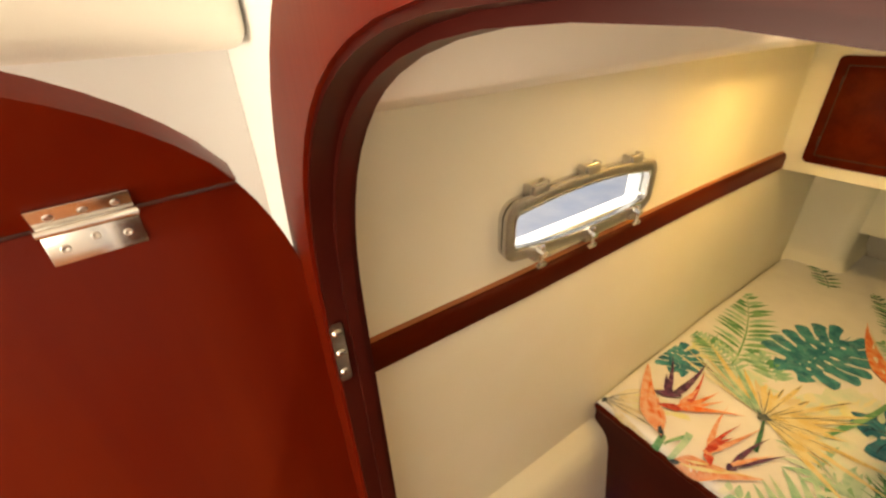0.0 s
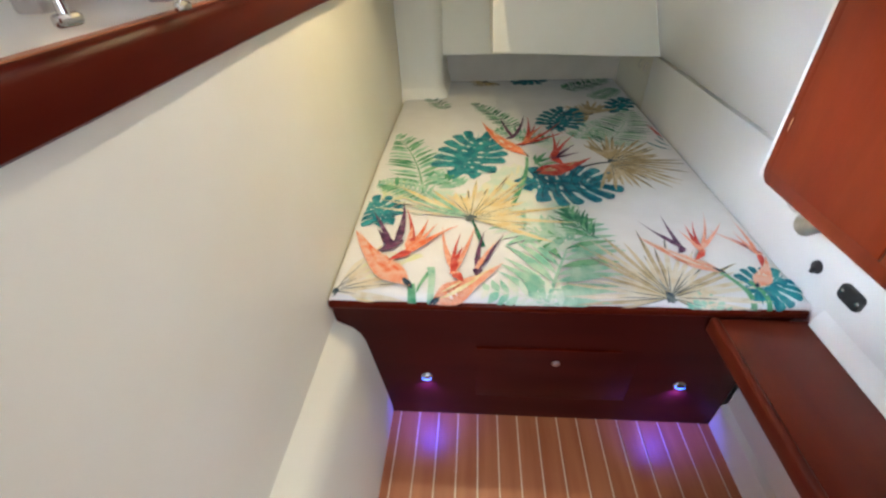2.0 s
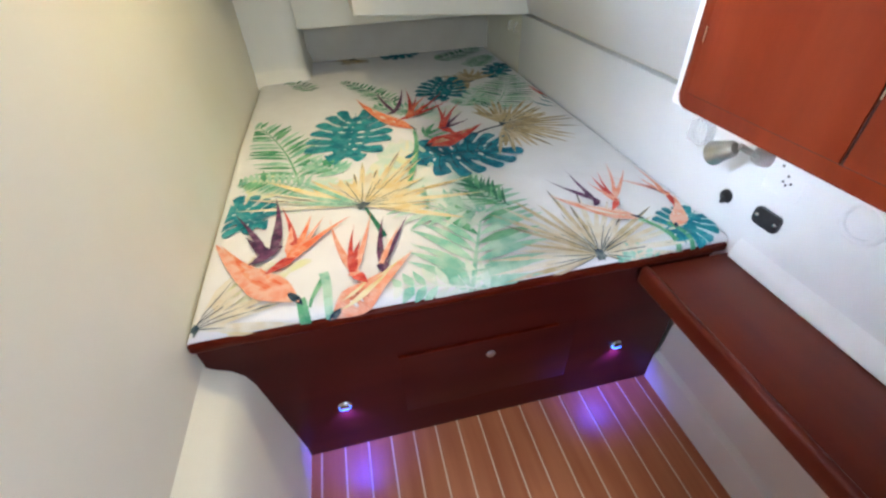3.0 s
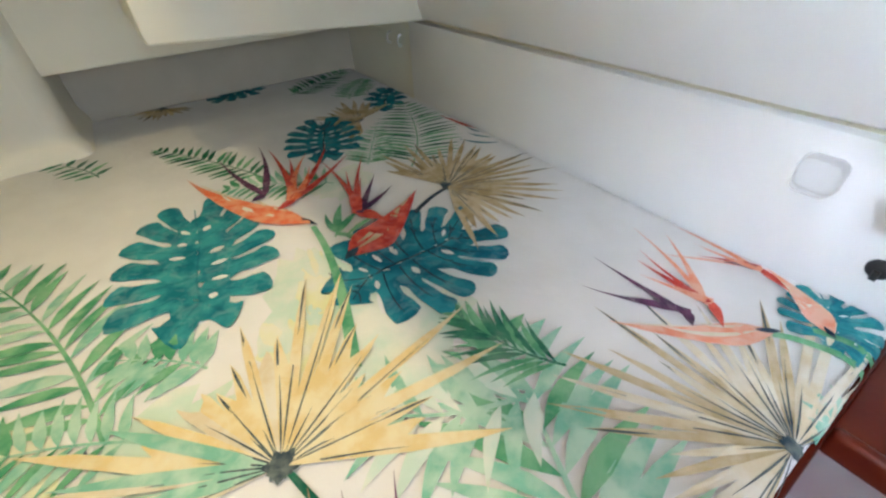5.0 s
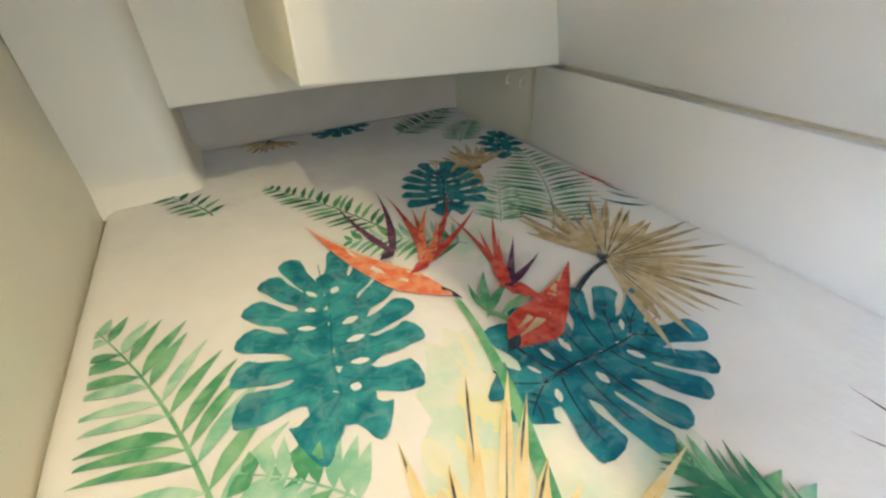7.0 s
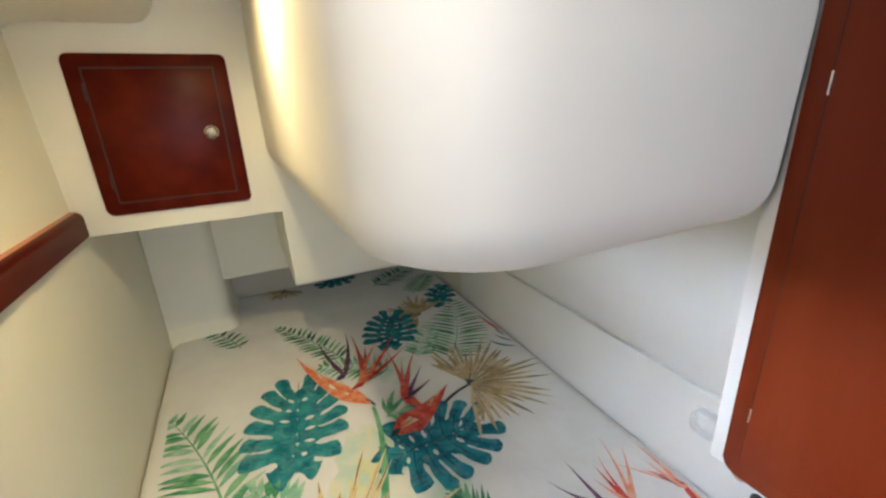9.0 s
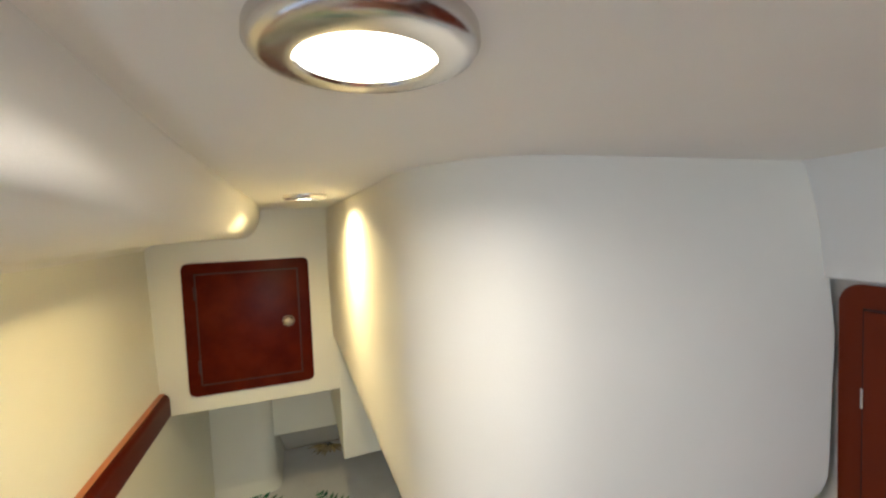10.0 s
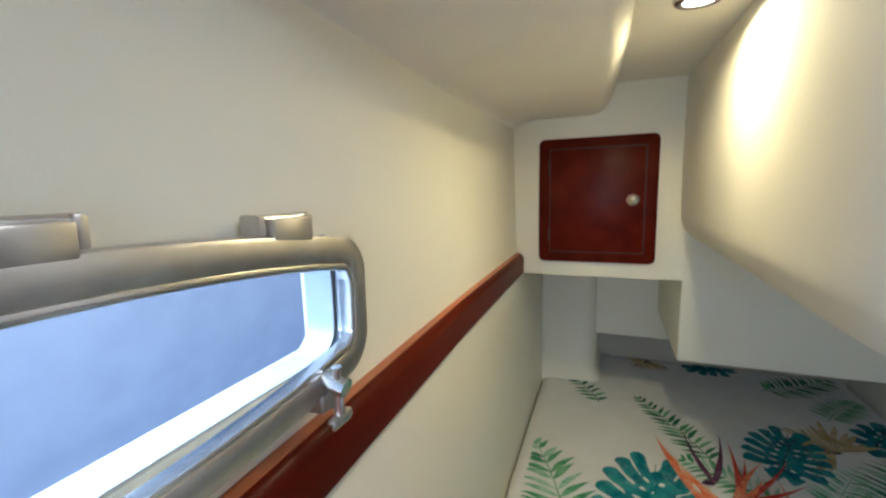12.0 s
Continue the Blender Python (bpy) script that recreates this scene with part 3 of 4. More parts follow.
def wall_cabinet():
    cab = thing("wall_cabinet", "white wall cabinet with glossy mahogany doors above the bench", "cabinet")
    def lean(x, z):
        return x - 0.024 * (z - 0.94) / 0.744
    def slab(x0, x1, y0, y1, z0, z1, bevel):
        bm = box(x0, x1, y0, y1, z0, z1, bevel)
        for v in bm.verts:
            v.co.x = lean(v.co.x, v.co.z)
        return bm
    part("body", slab(-0.236, 0.06, Y0 + 0.01, 0.062, 0.935, 1.69, 0.004), WHITE, cab, "white cabinet body")
    bm = prism([(y + (Y0 + 0.02 + 0.036) / 2, z + 1.312) for y, z in rounded(0.036 - Y0 - 0.02, 0.744, 0.02)], "x", -0.2365, -0.246, 0.003)
    for v in bm.verts:
        v.co.x = lean(v.co.x, v.co.z)
    part("face_frame", bm, CABINETWOOD, cab)
    y = 0.012
    for i in range(3):
        y1 = y - 0.296
        part("door_gap", slab(-0.2468, -0.2455, y1, y, 0.968, 1.656, 0), GROOVE, cab)
        door = part("cabinet_door", slab(-0.2510, -0.2455, y1 + 0.0025, y - 0.0025, 0.9705, 1.6535, 0.0015), CABINETWOOD, cab)
        for z in (1.07, 1.545):
            part("hinge", slab(-0.254, -0.2505, y - 0.0045, y - 0.0015, z - 0.013, z + 0.013, 0.001), CHROME, door)
        y = y1


wall_cabinet()

# ---------------- fittings on the side wall ----------------


def reading_lamp():
    lamp = thing("reading_lamp", "satin steel swivel reading lamp on the white wall", "lamp")
    part("wall_base", moved(turned([(0.0, 0.03), (0.012, 0.028), (0.022, 0.012), (0.026, 0.0)], 28), pose(0.02, 0.02, 0.80, 0, -90, 0)), BRUSHED, lamp)
    part("arm", rod((0.0, 0.02, 0.80), (-0.045, 0.035, 0.825), 0.007), BRUSHED, lamp)
    shade = turned([(0.0, 0.062), (0.012, 0.060), (0.019, 0.05), (0.022, 0.03), (0.029, 0.0), (0.027, 0.001), (0.019, 0.03), (0.0, 0.045)], 28)
    m = Matrix.Translation((-0.05, 0.088, 0.785)) @ (Vector((-0.0, -0.085, 0.06))).to_track_quat("Z", "Y").to_matrix().to_4x4()
    part("shade", moved(shade, m), BRUSHED, lamp, "satin steel cone shade")
    part("bulb", moved(turned([(0.0, 0.018), (0.012, 0.018), (0.014, 0.026), (0.0, 0.04)], 16), m), PLASTIC, lamp)


def wall_fittings():
    s = thing("round_switch", "small round black switch on the white wall", "switch")
    part("bezel", moved(turned([(0.0, 0.007), (0.013, 0.007), (0.017, 0.004), (0.018, 0.0)], 24), pose(0.02, 0.066, 0.668, 0, -90, 0)), BLACK, s)
    part("toggle", box(0.008, 0.016, 0.061, 0.071, 0.650, 0.668, 0.002), BLACK, s)
    p = thing("power_socket", "black double power socket plate with two screws", "socket")
    part("plate", prism([(y - 0.056, z + 0.678) for y, z in rounded(0.066, 0.042, 0.010)], "x", 0.02, 0.011, 0.002), BLACK, p)
    for y in (-0.080, -0.032):
        part("screw", moved(turned([(0.0, 0.002), (0.004, 0.0015), (0.005, 0.0)], 12), pose(0.011, y, 0.678, 0, -90, 0)), CHROME, p)
    c = thing("clear_holder", "clear plastic holder stuck to the side wall", "holder")
    back = [(y + 0.200, z + 0.785) for y, z in rounded(0.066, 0.066, 0.018)]
    part("back_plate", prism(back, "x", 0.0195, 0.0165, 0.001), CLEAR, c)
    rim = [[(x, y * k + 0.200, z * k + 0.785) for y, z in rounded(0.064, 0.064, 0.017)] for x, k in ((0.0165, 1.0), (-0.004, 0.97), (-0.006, 0.95), (-0.004, 0.91), (0.0165, 0.93))]
    part("rim", ribbon(rim, True), CLEAR, c, "clear raised rim")
    v = thing("outlet_plate", "flush white outlet plate with small dark holes", "socket")
    part("plate", prism([(y - 0.048, z + 0.775) for y, z in rounded(0.09, 0.075, 0.008)], "x", 0.02, 0.0188, 0.0005), WHITE, v)
    for y, z in ((-0.052, 0.765), (-0.062, 0.772), (-0.050, 0.785), (-0.044, 0.770), (-0.030, 0.80)):
        part("pin_hole", moved(turned([(0.0, 0.0006), (0.0028, 0.0005), (0.003, 0.0)], 10), pose(0.0188, y, z, 0, -90, 0)), BLACK, v)
    r = thing("round_cover", "white round moulded cover on the side wall", "cover")
    part("ring", moved(turned([(0.030, 0.0), (0.031, 0.005), (0.036, 0.008), (0.041, 0.006), (0.043, 0.0)], 36), pose(0.02, -0.215, 0.775, 0, -90, 0)), WHITE, r)
    part("disc", moved(turned([(0.0, 0.004), (0.024, 0.004), (0.029, 0.001)], 36), pose(0.02, -0.215, 0.775, 0, -90, 0)), WHITE, r)
    for y in (1.545, 1.625):
        h = thing("wire_hook", "thin steel wire hook on the cream wall", "hook", "hooks by the berth's foot")
        pts = [(0.032, 0.80), (0.020, 0.80), (0.014, 0.79), (0.012, 0.775), (0.016, 0.762), (0.024, 0.760), (0.026, 0.768)]
        for i, (a, b) in enumerate(zip(pts, pts[1:])):
            part("wire", rod((a[0] - 0.004, y, a[1]), (b[0] - 0.004, y, b[1]), 0.0022, 8), BRUSHED, h)


reading_lamp()
wall_fittings()

# ---------------- ceiling downlights ----------------


def ceiling_light(x, y, r, depth, glass_r):
    c = thing("ceiling_downlight", "round polished steel ceiling downlight, switched on", "ceiling light", "cabin downlights")
    c.location = (x, y, ceil_z(y))
    part("bezel", turned([(glass_r * 1.0, -depth * 0.80), (glass_r * 1.03, -depth * 0.96), (glass_r * 1.1, -depth), (r * 0.86, -depth * 0.94), (r * 0.95, -depth * 0.75), (r, -depth * 0.4), (r * 0.995, 0.008)], 56), CHROME, c, "polished steel bezel")
    lens = part("lens", turned([(0.0, -depth * 0.80), (glass_r * 0.7, -depth * 0.78), (glass_r * 1.02, -depth * 0.72)], 40), BULB, c, "glowing frosted lens")
    lens.visible_shadow = False


ceiling_light(*LAMP_1, 0.0445, 0.0085, 0.0270)
ceiling_light(*LAMP_2, 0.0390, 0.009, 0.0240)

# ---------------- outside the porthole ----------------
structure(obj("water", box(-400, 400, -400, 400, -0.5, -0.402), WATER), "calm blue harbour water", "water")


def moored_boat(x, y, length, tall, label):
    b = thing("moored_boat", label, "boat")
    b.location, b.scale = (x, y, -0.41), (1, 1, tall)
    hull = [[(sx * w, yy * length, z) for sx, z, w in ((-1, 1.3, k), (-1, 0.6, k * 0.95), (-1, -0.1, k * 0.7), (1, -0.1, k * 0.7), (1, 0.6, k * 0.95), (1, 1.3, k))] for yy, k in ((-0.5, 1.3), (-0.3, 1.55), (0.0, 1.6), (0.3, 1.3), (0.45, 0.6), (0.5, 0.05))]
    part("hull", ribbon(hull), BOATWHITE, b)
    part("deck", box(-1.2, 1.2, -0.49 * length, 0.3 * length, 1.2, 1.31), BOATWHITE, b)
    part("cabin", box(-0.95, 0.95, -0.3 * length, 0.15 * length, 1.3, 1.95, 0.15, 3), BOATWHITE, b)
    for i in range(4):
        part("cabin_window", box(-0.97, 0.97, (-0.26 + 0.1 * i) * length, (-0.19 + 0.1 * i) * length, 1.5, 1.8, 0.05), BOATBLUE, b)
    part("boom_cover", box(-0.18, 0.18, -0.42 * length, 0.0, 2.6, 2.95, 0.12, 3), CANVAS, b, "blue canvas sail cover")
    part("mast", rod((0, 0.02 * length, 1.2), (0, 0.02 * length, 13), 0.09), BRUSHED, b)


moored_boat(-5.6, 4.0, 24.0, 1.1, "white moored sailing boat with a blue sail cover")
moored_boat(-9.0, 14.0, 11.5, 1.2, "white moored sailing boat seen across the water")
moored_boat(-13.0, 5.5, 10.0, 1.2, "white moored sailing boat lying alongside")

# ---------------- the mattress's print ----------------


def ink(name, a, b, scale=22.0):
    """Printed watercolour: two tones of pigment, thinned here and there towards the cloth."""
    m = mat("print_" + name, a, 0.9, second=b, scale=scale, fine=38, bump=0.75, spec=0.2, lo=0.40, hi=0.60)
    n, k = m.node_tree.nodes, m.node_tree.links
    b_node = n["Principled BSDF"]
    old = b_node.inputs["Base Color"].links[0].from_socket
    geo = next(x for x in n if x.bl_idname == "ShaderNodeNewGeometry")
    thin = n.new("ShaderNodeTexNoise")
    thin.inputs["Scale"].default_value, thin.inputs["Detail"].default_value, thin.inputs["Distortion"].default_value = 24, 6, 1.5
    k.new(geo.outputs["Position"], thin.inputs[0])
    reach = n.new("ShaderNodeMapRange")
    reach.inputs[1].default_value, reach.inputs[2].default_value, reach.inputs[4].default_value = 0.50, 0.66, 0.28
    k.new(thin.outputs[0], reach.inputs[0])
    mix = n.new("ShaderNodeMix")
    mix.data_type = "RGBA"
    mix.inputs[7].default_value = tuple(0.62 * q + 0.38 * w for q, w in zip(b, (0.78, 0.80, 0.72))) + (1,)
    k.new(reach.outputs[0], mix.inputs[0])
    k.new(old, mix.inputs[6])
    k.new(mix.outputs[2], b_node.inputs["Base Color"])
    return m


TEAL = ink("teal", (0.010, 0.17, 0.22), (0.05, 0.32, 0.34))
TEAL2 = ink("mid_teal", (0.008, 0.13, 0.20), (0.03, 0.26, 0.32))
DEEP = ink("deep_teal", (0.010, 0.13, 0.19), (0.025, 0.25, 0.28))
GREEN = ink("leaf_green", (0.07, 0.30, 0.15), (0.22, 0.48, 0.26))
DARKGREEN = ink("dark_green", (0.012, 0.12, 0.075), (0.06, 0.24, 0.13))
PALE = ink("pale_green", (0.22, 0.50, 0.36), (0.48, 0.68, 0.52))
MIST = ink("green_wash", (0.60, 0.74, 0.62), (0.79, 0.80, 0.70), 12)
LEMON = ink("yellow_wash", (0.76, 0.76, 0.45), (0.80, 0.79, 0.68), 12)
YELLOW = ink("straw_yellow", (0.74, 0.58, 0.27), (0.80, 0.71, 0.45))
TAN = ink("tan", (0.42, 0.31, 0.15), (0.62, 0.51, 0.32))
TAN2 = ink("mid_tan", (0.50, 0.39, 0.21), (0.66, 0.56, 0.37))
PALETAN = ink("pale_tan", (0.70, 0.60, 0.40), (0.78, 0.73, 0.60))
ORANGE = ink("orange", (0.76, 0.16, 0.06), (0.80, 0.34, 0.18), 40)
CORAL = ink("coral", (0.78, 0.30, 0.18), (0.80, 0.46, 0.33), 40)
RED = ink("red", (0.46, 0.035, 0.03), (0.66, 0.11, 0.07), 40)
PLUM = ink("plum", (0.06, 0.03, 0.07), (0.17, 0.06, 0.13), 40)
INKY = ink("ink", (0.01, 0.025, 0.045), (0.03, 0.06, 0.09), 40)
SOFTINK = ink("soft_ink", (0.03, 0.055, 0.075), (0.14, 0.17, 0.16), 60)
PAPER = ink("unprinted", (0.80, 0.79, 0.77), (0.84, 0.83, 0.81))
layer = [0.0005]
dice = random.Random(7)


def lay(x, y):
    """A point of the print on the cloth; what runs past the front edge wraps down over it."""
    x, y = min(max(x, MX0 + 0.003), MX1 - 0.003), min(y, MY1 - 0.004)
    r, h = 0.035, 0.026
    if y >= MY0 + r:
        return (x, y, bed_z(x, y) + layer[0])
    s = (MY0 + r - y) / r
    a = min(s, math.pi / 2)
    low = max(0.0, s - math.pi / 2) * r
    side = bed_z(x, MY0 + r)
    return (x, MY0 + r - r * math.sin(a) - layer[0] * math.sin(a), max(side - h * (1 - math.cos(a)) - low + layer[0] * math.cos(a), 0.562))


def raise_layer():
    layer[0] += 0.00005


def blade(bm, a, b, w, bend=0.0, n=8, belly=0.4, blunt=0.0, swell=0.7, tail=0.0):
    """A pointed leaf or brush stroke from a to b, at most w wide, bent sideways."""
    ax, ay, dx, dy = a[0], a[1], b[0] - a[0], b[1] - a[1]
    size = math.hypot(dx, dy) or 1e-6
    nx, ny = -dy / size, dx / size
    rows = []
    for i in range(n + 1):
        s = i / n
        off = bend * size * 4 * s * (1 - s)
        x = (s - belly) / (1 - belly)
        k = (s / belly) ** swell if s < belly else ((1 - x) ** tail if tail else 1 - x ** 1.5)
        half = 0.5 * w * max(k, blunt if s < belly else 0.02)
        cx, cy = ax + dx * s + nx * off, ay + dy * s + ny * off
        rows.append((bm.verts.new(lay(cx + nx * half, cy + ny * half)), bm.verts.new(lay(cx - nx * half, cy - ny * half))))
    for r, s in zip(rows, rows[1:]):
        bm.faces.new((r[0], r[1], s[1], s[0]))


def band(bm, pts, w0, w1):
    """A brush line through some points."""
    rows = []
    for i, p in enumerate(pts):
        q, r = pts[max(i - 1, 0)], pts[min(i + 1, len(pts) - 1)]
        dx, dy = r[0] - q[0], r[1] - q[1]
        d = math.hypot(dx, dy) or 1
        w = 0.5 * (w0 + (w1 - w0) * i / (len(pts) - 1))
        rows.append((bm.verts.new(lay(p[0] - dy / d * w, p[1] + dx / d * w)), bm.verts.new(lay(p[0] + dy / d * w, p[1] - dx / d * w))))
    for r, s in zip(rows, rows[1:]):
        bm.faces.new((r[0], r[1], s[1], s[0]))


def curve(a, c, b, n=10):
    return [((1 - s) ** 2 * a[0] + 2 * s * (1 - s) * c[0] + s * s * b[0], (1 - s) ** 2 * a[1] + 2 * s * (1 - s) * c[1] + s * s * b[1]) for s in [i / n for i in range(n + 1)]]


def motif(name, bm, material, label=""):
    ob = part(name, bm, material, bed, label, smooth=False)
    raise_layer()
    return ob


def sub(name, bm, material, parent):
    ob = part(name, bm, material, parent, "", smooth=False)
    if name in ("vein", "leaf_hole", "ink_stroke", "paler_leaflet", "paler_spike"):
        ob["kind"] = "stuff"
    raise_layer()
    return ob


def blob(cx, cy, rx, ry, turn, material, ragged=0.25, n=40):
    bm = bmesh.new()
    c, s = math.cos(radians(turn)), math.sin(radians(turn))
    seed = dice.random() * 50
    mid = bm.verts.new(lay(cx, cy))
    rings = []
    for f in (0.5, 1.0):
        ring = []
        for i in range(n):
            a = 2 * math.pi * i / n
            k = f * (1 + ragged * (noise.noise(Vector((math.cos(a) * 1.7, math.sin(a) * 1.7, seed))) + 0.6 * noise.noise(Vector((math.cos(a) * 5, math.sin(a) * 5, seed)))))
            u, v = rx * k * math.cos(a), ry * k * math.sin(a)
            ring.append(bm.verts.new(lay(cx + u * c - v * s, cy + u * s + v * c)))
        rings.append(ring)
    for i in range(n):
        j = (i + 1) % n
        bm.faces.new((mid, rings[0][i], rings[0][j]))
        bm.faces.new((rings[0][i], rings[1][i], rings[1][j], rings[0][j]))
    motif("printed_wash", bm, material)


def monstera(base, tip, width, material, vein=DEEP, lobes=6, skew=1.0):
    """A split leaf: blunt fingers on both sides of a midrib, joined near it, with slits and holes between them."""
    dx, dy = tip[0] - base[0], tip[1] - base[1]
    size = math.hypot(dx, dy)
    ux, uy = dx / size, dy / size
    nx, ny = -uy, ux
    def place(u, v):
        return (base[0] + ux * u * size + nx * v, base[1] + uy * u * size + ny * v)
    def end(f):
        u = -0.20 + 1.22 * f ** 0.92
        v = math.sqrt(max(0.0, 1 - ((u - 0.25) / 0.82) ** 2)) if u > 0.25 else 1 - 0.9 * ((0.25 - u) / 0.5) ** 2.2
        return u, max(v, 0.10)
    def root(f):
        return 0.0 + 0.64 * f, 0.0
    bm, veins, holes = bmesh.new(), bmesh.new(), bmesh.new()
    keep, top = layer[0], 0.0
    for sgn, w in ((-1, width), (1, width * skew)):
        fs = [min(max((k + 0.28 * (dice.random() - 0.5)) / (lobes - 1), 0), 1) for k in range(lobes)]
        for k, f in enumerate(fs):
            a, b = root(f), end(f)
            c = ((a[0] * 0.55 + b[0] * 0.45) - 0.07, b[1] * 0.55)
            lo, hi = fs[max(k - 1, 0)], fs[min(k + 1, lobes - 1)]
            gaps = 2 if 0 < k < lobes - 1 else 1
            p, q = end(lo), end(hi)
            far = math.hypot((q[0] - p[0]) * size, (q[1] - p[1]) * w) / gaps
            near = abs(root(hi)[0] - root(lo)[0]) * size / gaps
            reach, slit = 0.94 + 0.12 * dice.random(), 0.26 + 0.14 * dice.random()
            spine = [(place(u, sgn * v * w)) for u, v in curve(a, c, b, 22)]
            rows = []
            for i, pt in enumerate(spine):
                t = i / 22
                pa, pb = spine[max(i - 1, 0)], spine[min(i + 1, 22)]
                ex, ey = pb[0] - pa[0], pb[1] - pa[1]
                e = math.hypot(ex, ey) or 1.0
                pitch = near + (far - near) * t
                cut = min(max((t - slit) / 0.10, 0), 1)
                wide = pitch * (1.25 - 0.53 * cut ** 0.6) * (1 + 0.05 * math.sin(t * 17 + k * 2.1))
                if t > 0.90:
                    wide *= math.sqrt(max(0.0, 1 - ((t - 0.90) / 0.106) ** 2))
                h = 0.5 * wide
                pt = (pt[0] + (reach - 1) * t * (pt[0] - spine[0][0]), pt[1] + (reach - 1) * t * (pt[1] - spine[0][1]))
                rows.append([bm.verts.new(lay(pt[0] - ey / e * h * m, pt[1] + ex / e * h * m)) for m in (-1.0, 0.0, 1.0)])
            for ra, rb in zip(rows, rows[1:]):
                for m in (0, 1):
                    bm.faces.new((ra[m], ra[m + 1], rb[m + 1], rb[m]))
            layer[0] += 0.000006
            top = max(top, layer[0])
            layer[0] = keep + 0.00013
            band(veins, spine[1:17], 0.0036, 0.0012)
            for i in range(3):
                j = 5 + int(10 * dice.random())
                o = spine[j]
                side_x = far * (0.30 * dice.random() + 0.05) * dice.choice((-1, 1))
                blade(veins, o, (o[0] + (spine[j + 3][0] - o[0]) * 1.3 + nx * side_x * 0.5, o[1] + (spine[j + 3][1] - o[1]) * 1.3 + ny * side_x), 0.0024 + 0.002 * dice.random(), 0.1 * (dice.random() - 0.5), 5, 0.4)
            if 0 < k and dice.random() < 0.6:
                f2 = (f + fs[k - 1]) / 2
                hp = curve(root(f2), ((root(f2)[0] * 0.55 + end(f2)[0] * 0.45) - 0.03, end(f2)[1] * 0.55), end(f2), 20)
                i0, i1 = 3, 6 + int(2 * dice.random())
                layer[0] = keep + 0.00018
                blade(holes, place(hp[i0][0], sgn * hp[i0][1] * w), place(hp[i1][0], sgn * hp[i1][1] * w), near * (0.24 + 0.2 * dice.random()), 0, 8, 0.5, 0.25, 0.5, 0.5)
            layer[0] = top
    layer[0] = keep + 0.00013
    band(veins, [place(t / 8 * 0.9, 0.004 * math.sin(t)) for t in range(9)], 0.0055, 0.002)
    layer[0] = keep + 0.00018
    leaf = motif("printed_split_leaf", bm, material)
    sub("vein", veins, vein, leaf)
    sub("leaf_hole", holes, PAPER, leaf)


def fern(base, bend, tip, reach, material, pairs=14, wide=0.017, lean=0.55, rib=0.005, first=0.08, name="printed_fern", light=None):
    line = curve(base, bend, tip, 40)
    bm, bm2 = bmesh.new(), bmesh.new()
    for k in range(pairs):
        s = first + (1 - first) * k / pairs
        i = min(int(s * 40), 39)
        p, q = line[i], line[i + 1]
        a = math.atan2(q[1] - p[1], q[0] - p[0])
        size = reach * (math.sin(math.pi * (0.18 + 0.82 * s) ** 0.9) ** 0.6 if s < 0.98 else 0.25) * (0.9 + 0.2 * dice.random())
        for sgn in (-1, 1):
            b = a + sgn * (math.pi / 2 - lean * (0.7 + 0.5 * s)) + 0.12 * (dice.random() - 0.5)
            target = bm2 if light and dice.random() < 0.4 else bm
            blade(target, p, (p[0] + size * math.cos(b), p[1] + size * math.sin(b)), wide * (0.8 + 0.4 * dice.random()), -0.05 * sgn, 6, 0.35)
    band(bm, line, rib, 0.0015)
    ob = motif(name, bm, material)
    if light:
        sub("paler_leaflet", bm2, light, ob)
    else:
        bm2.free()


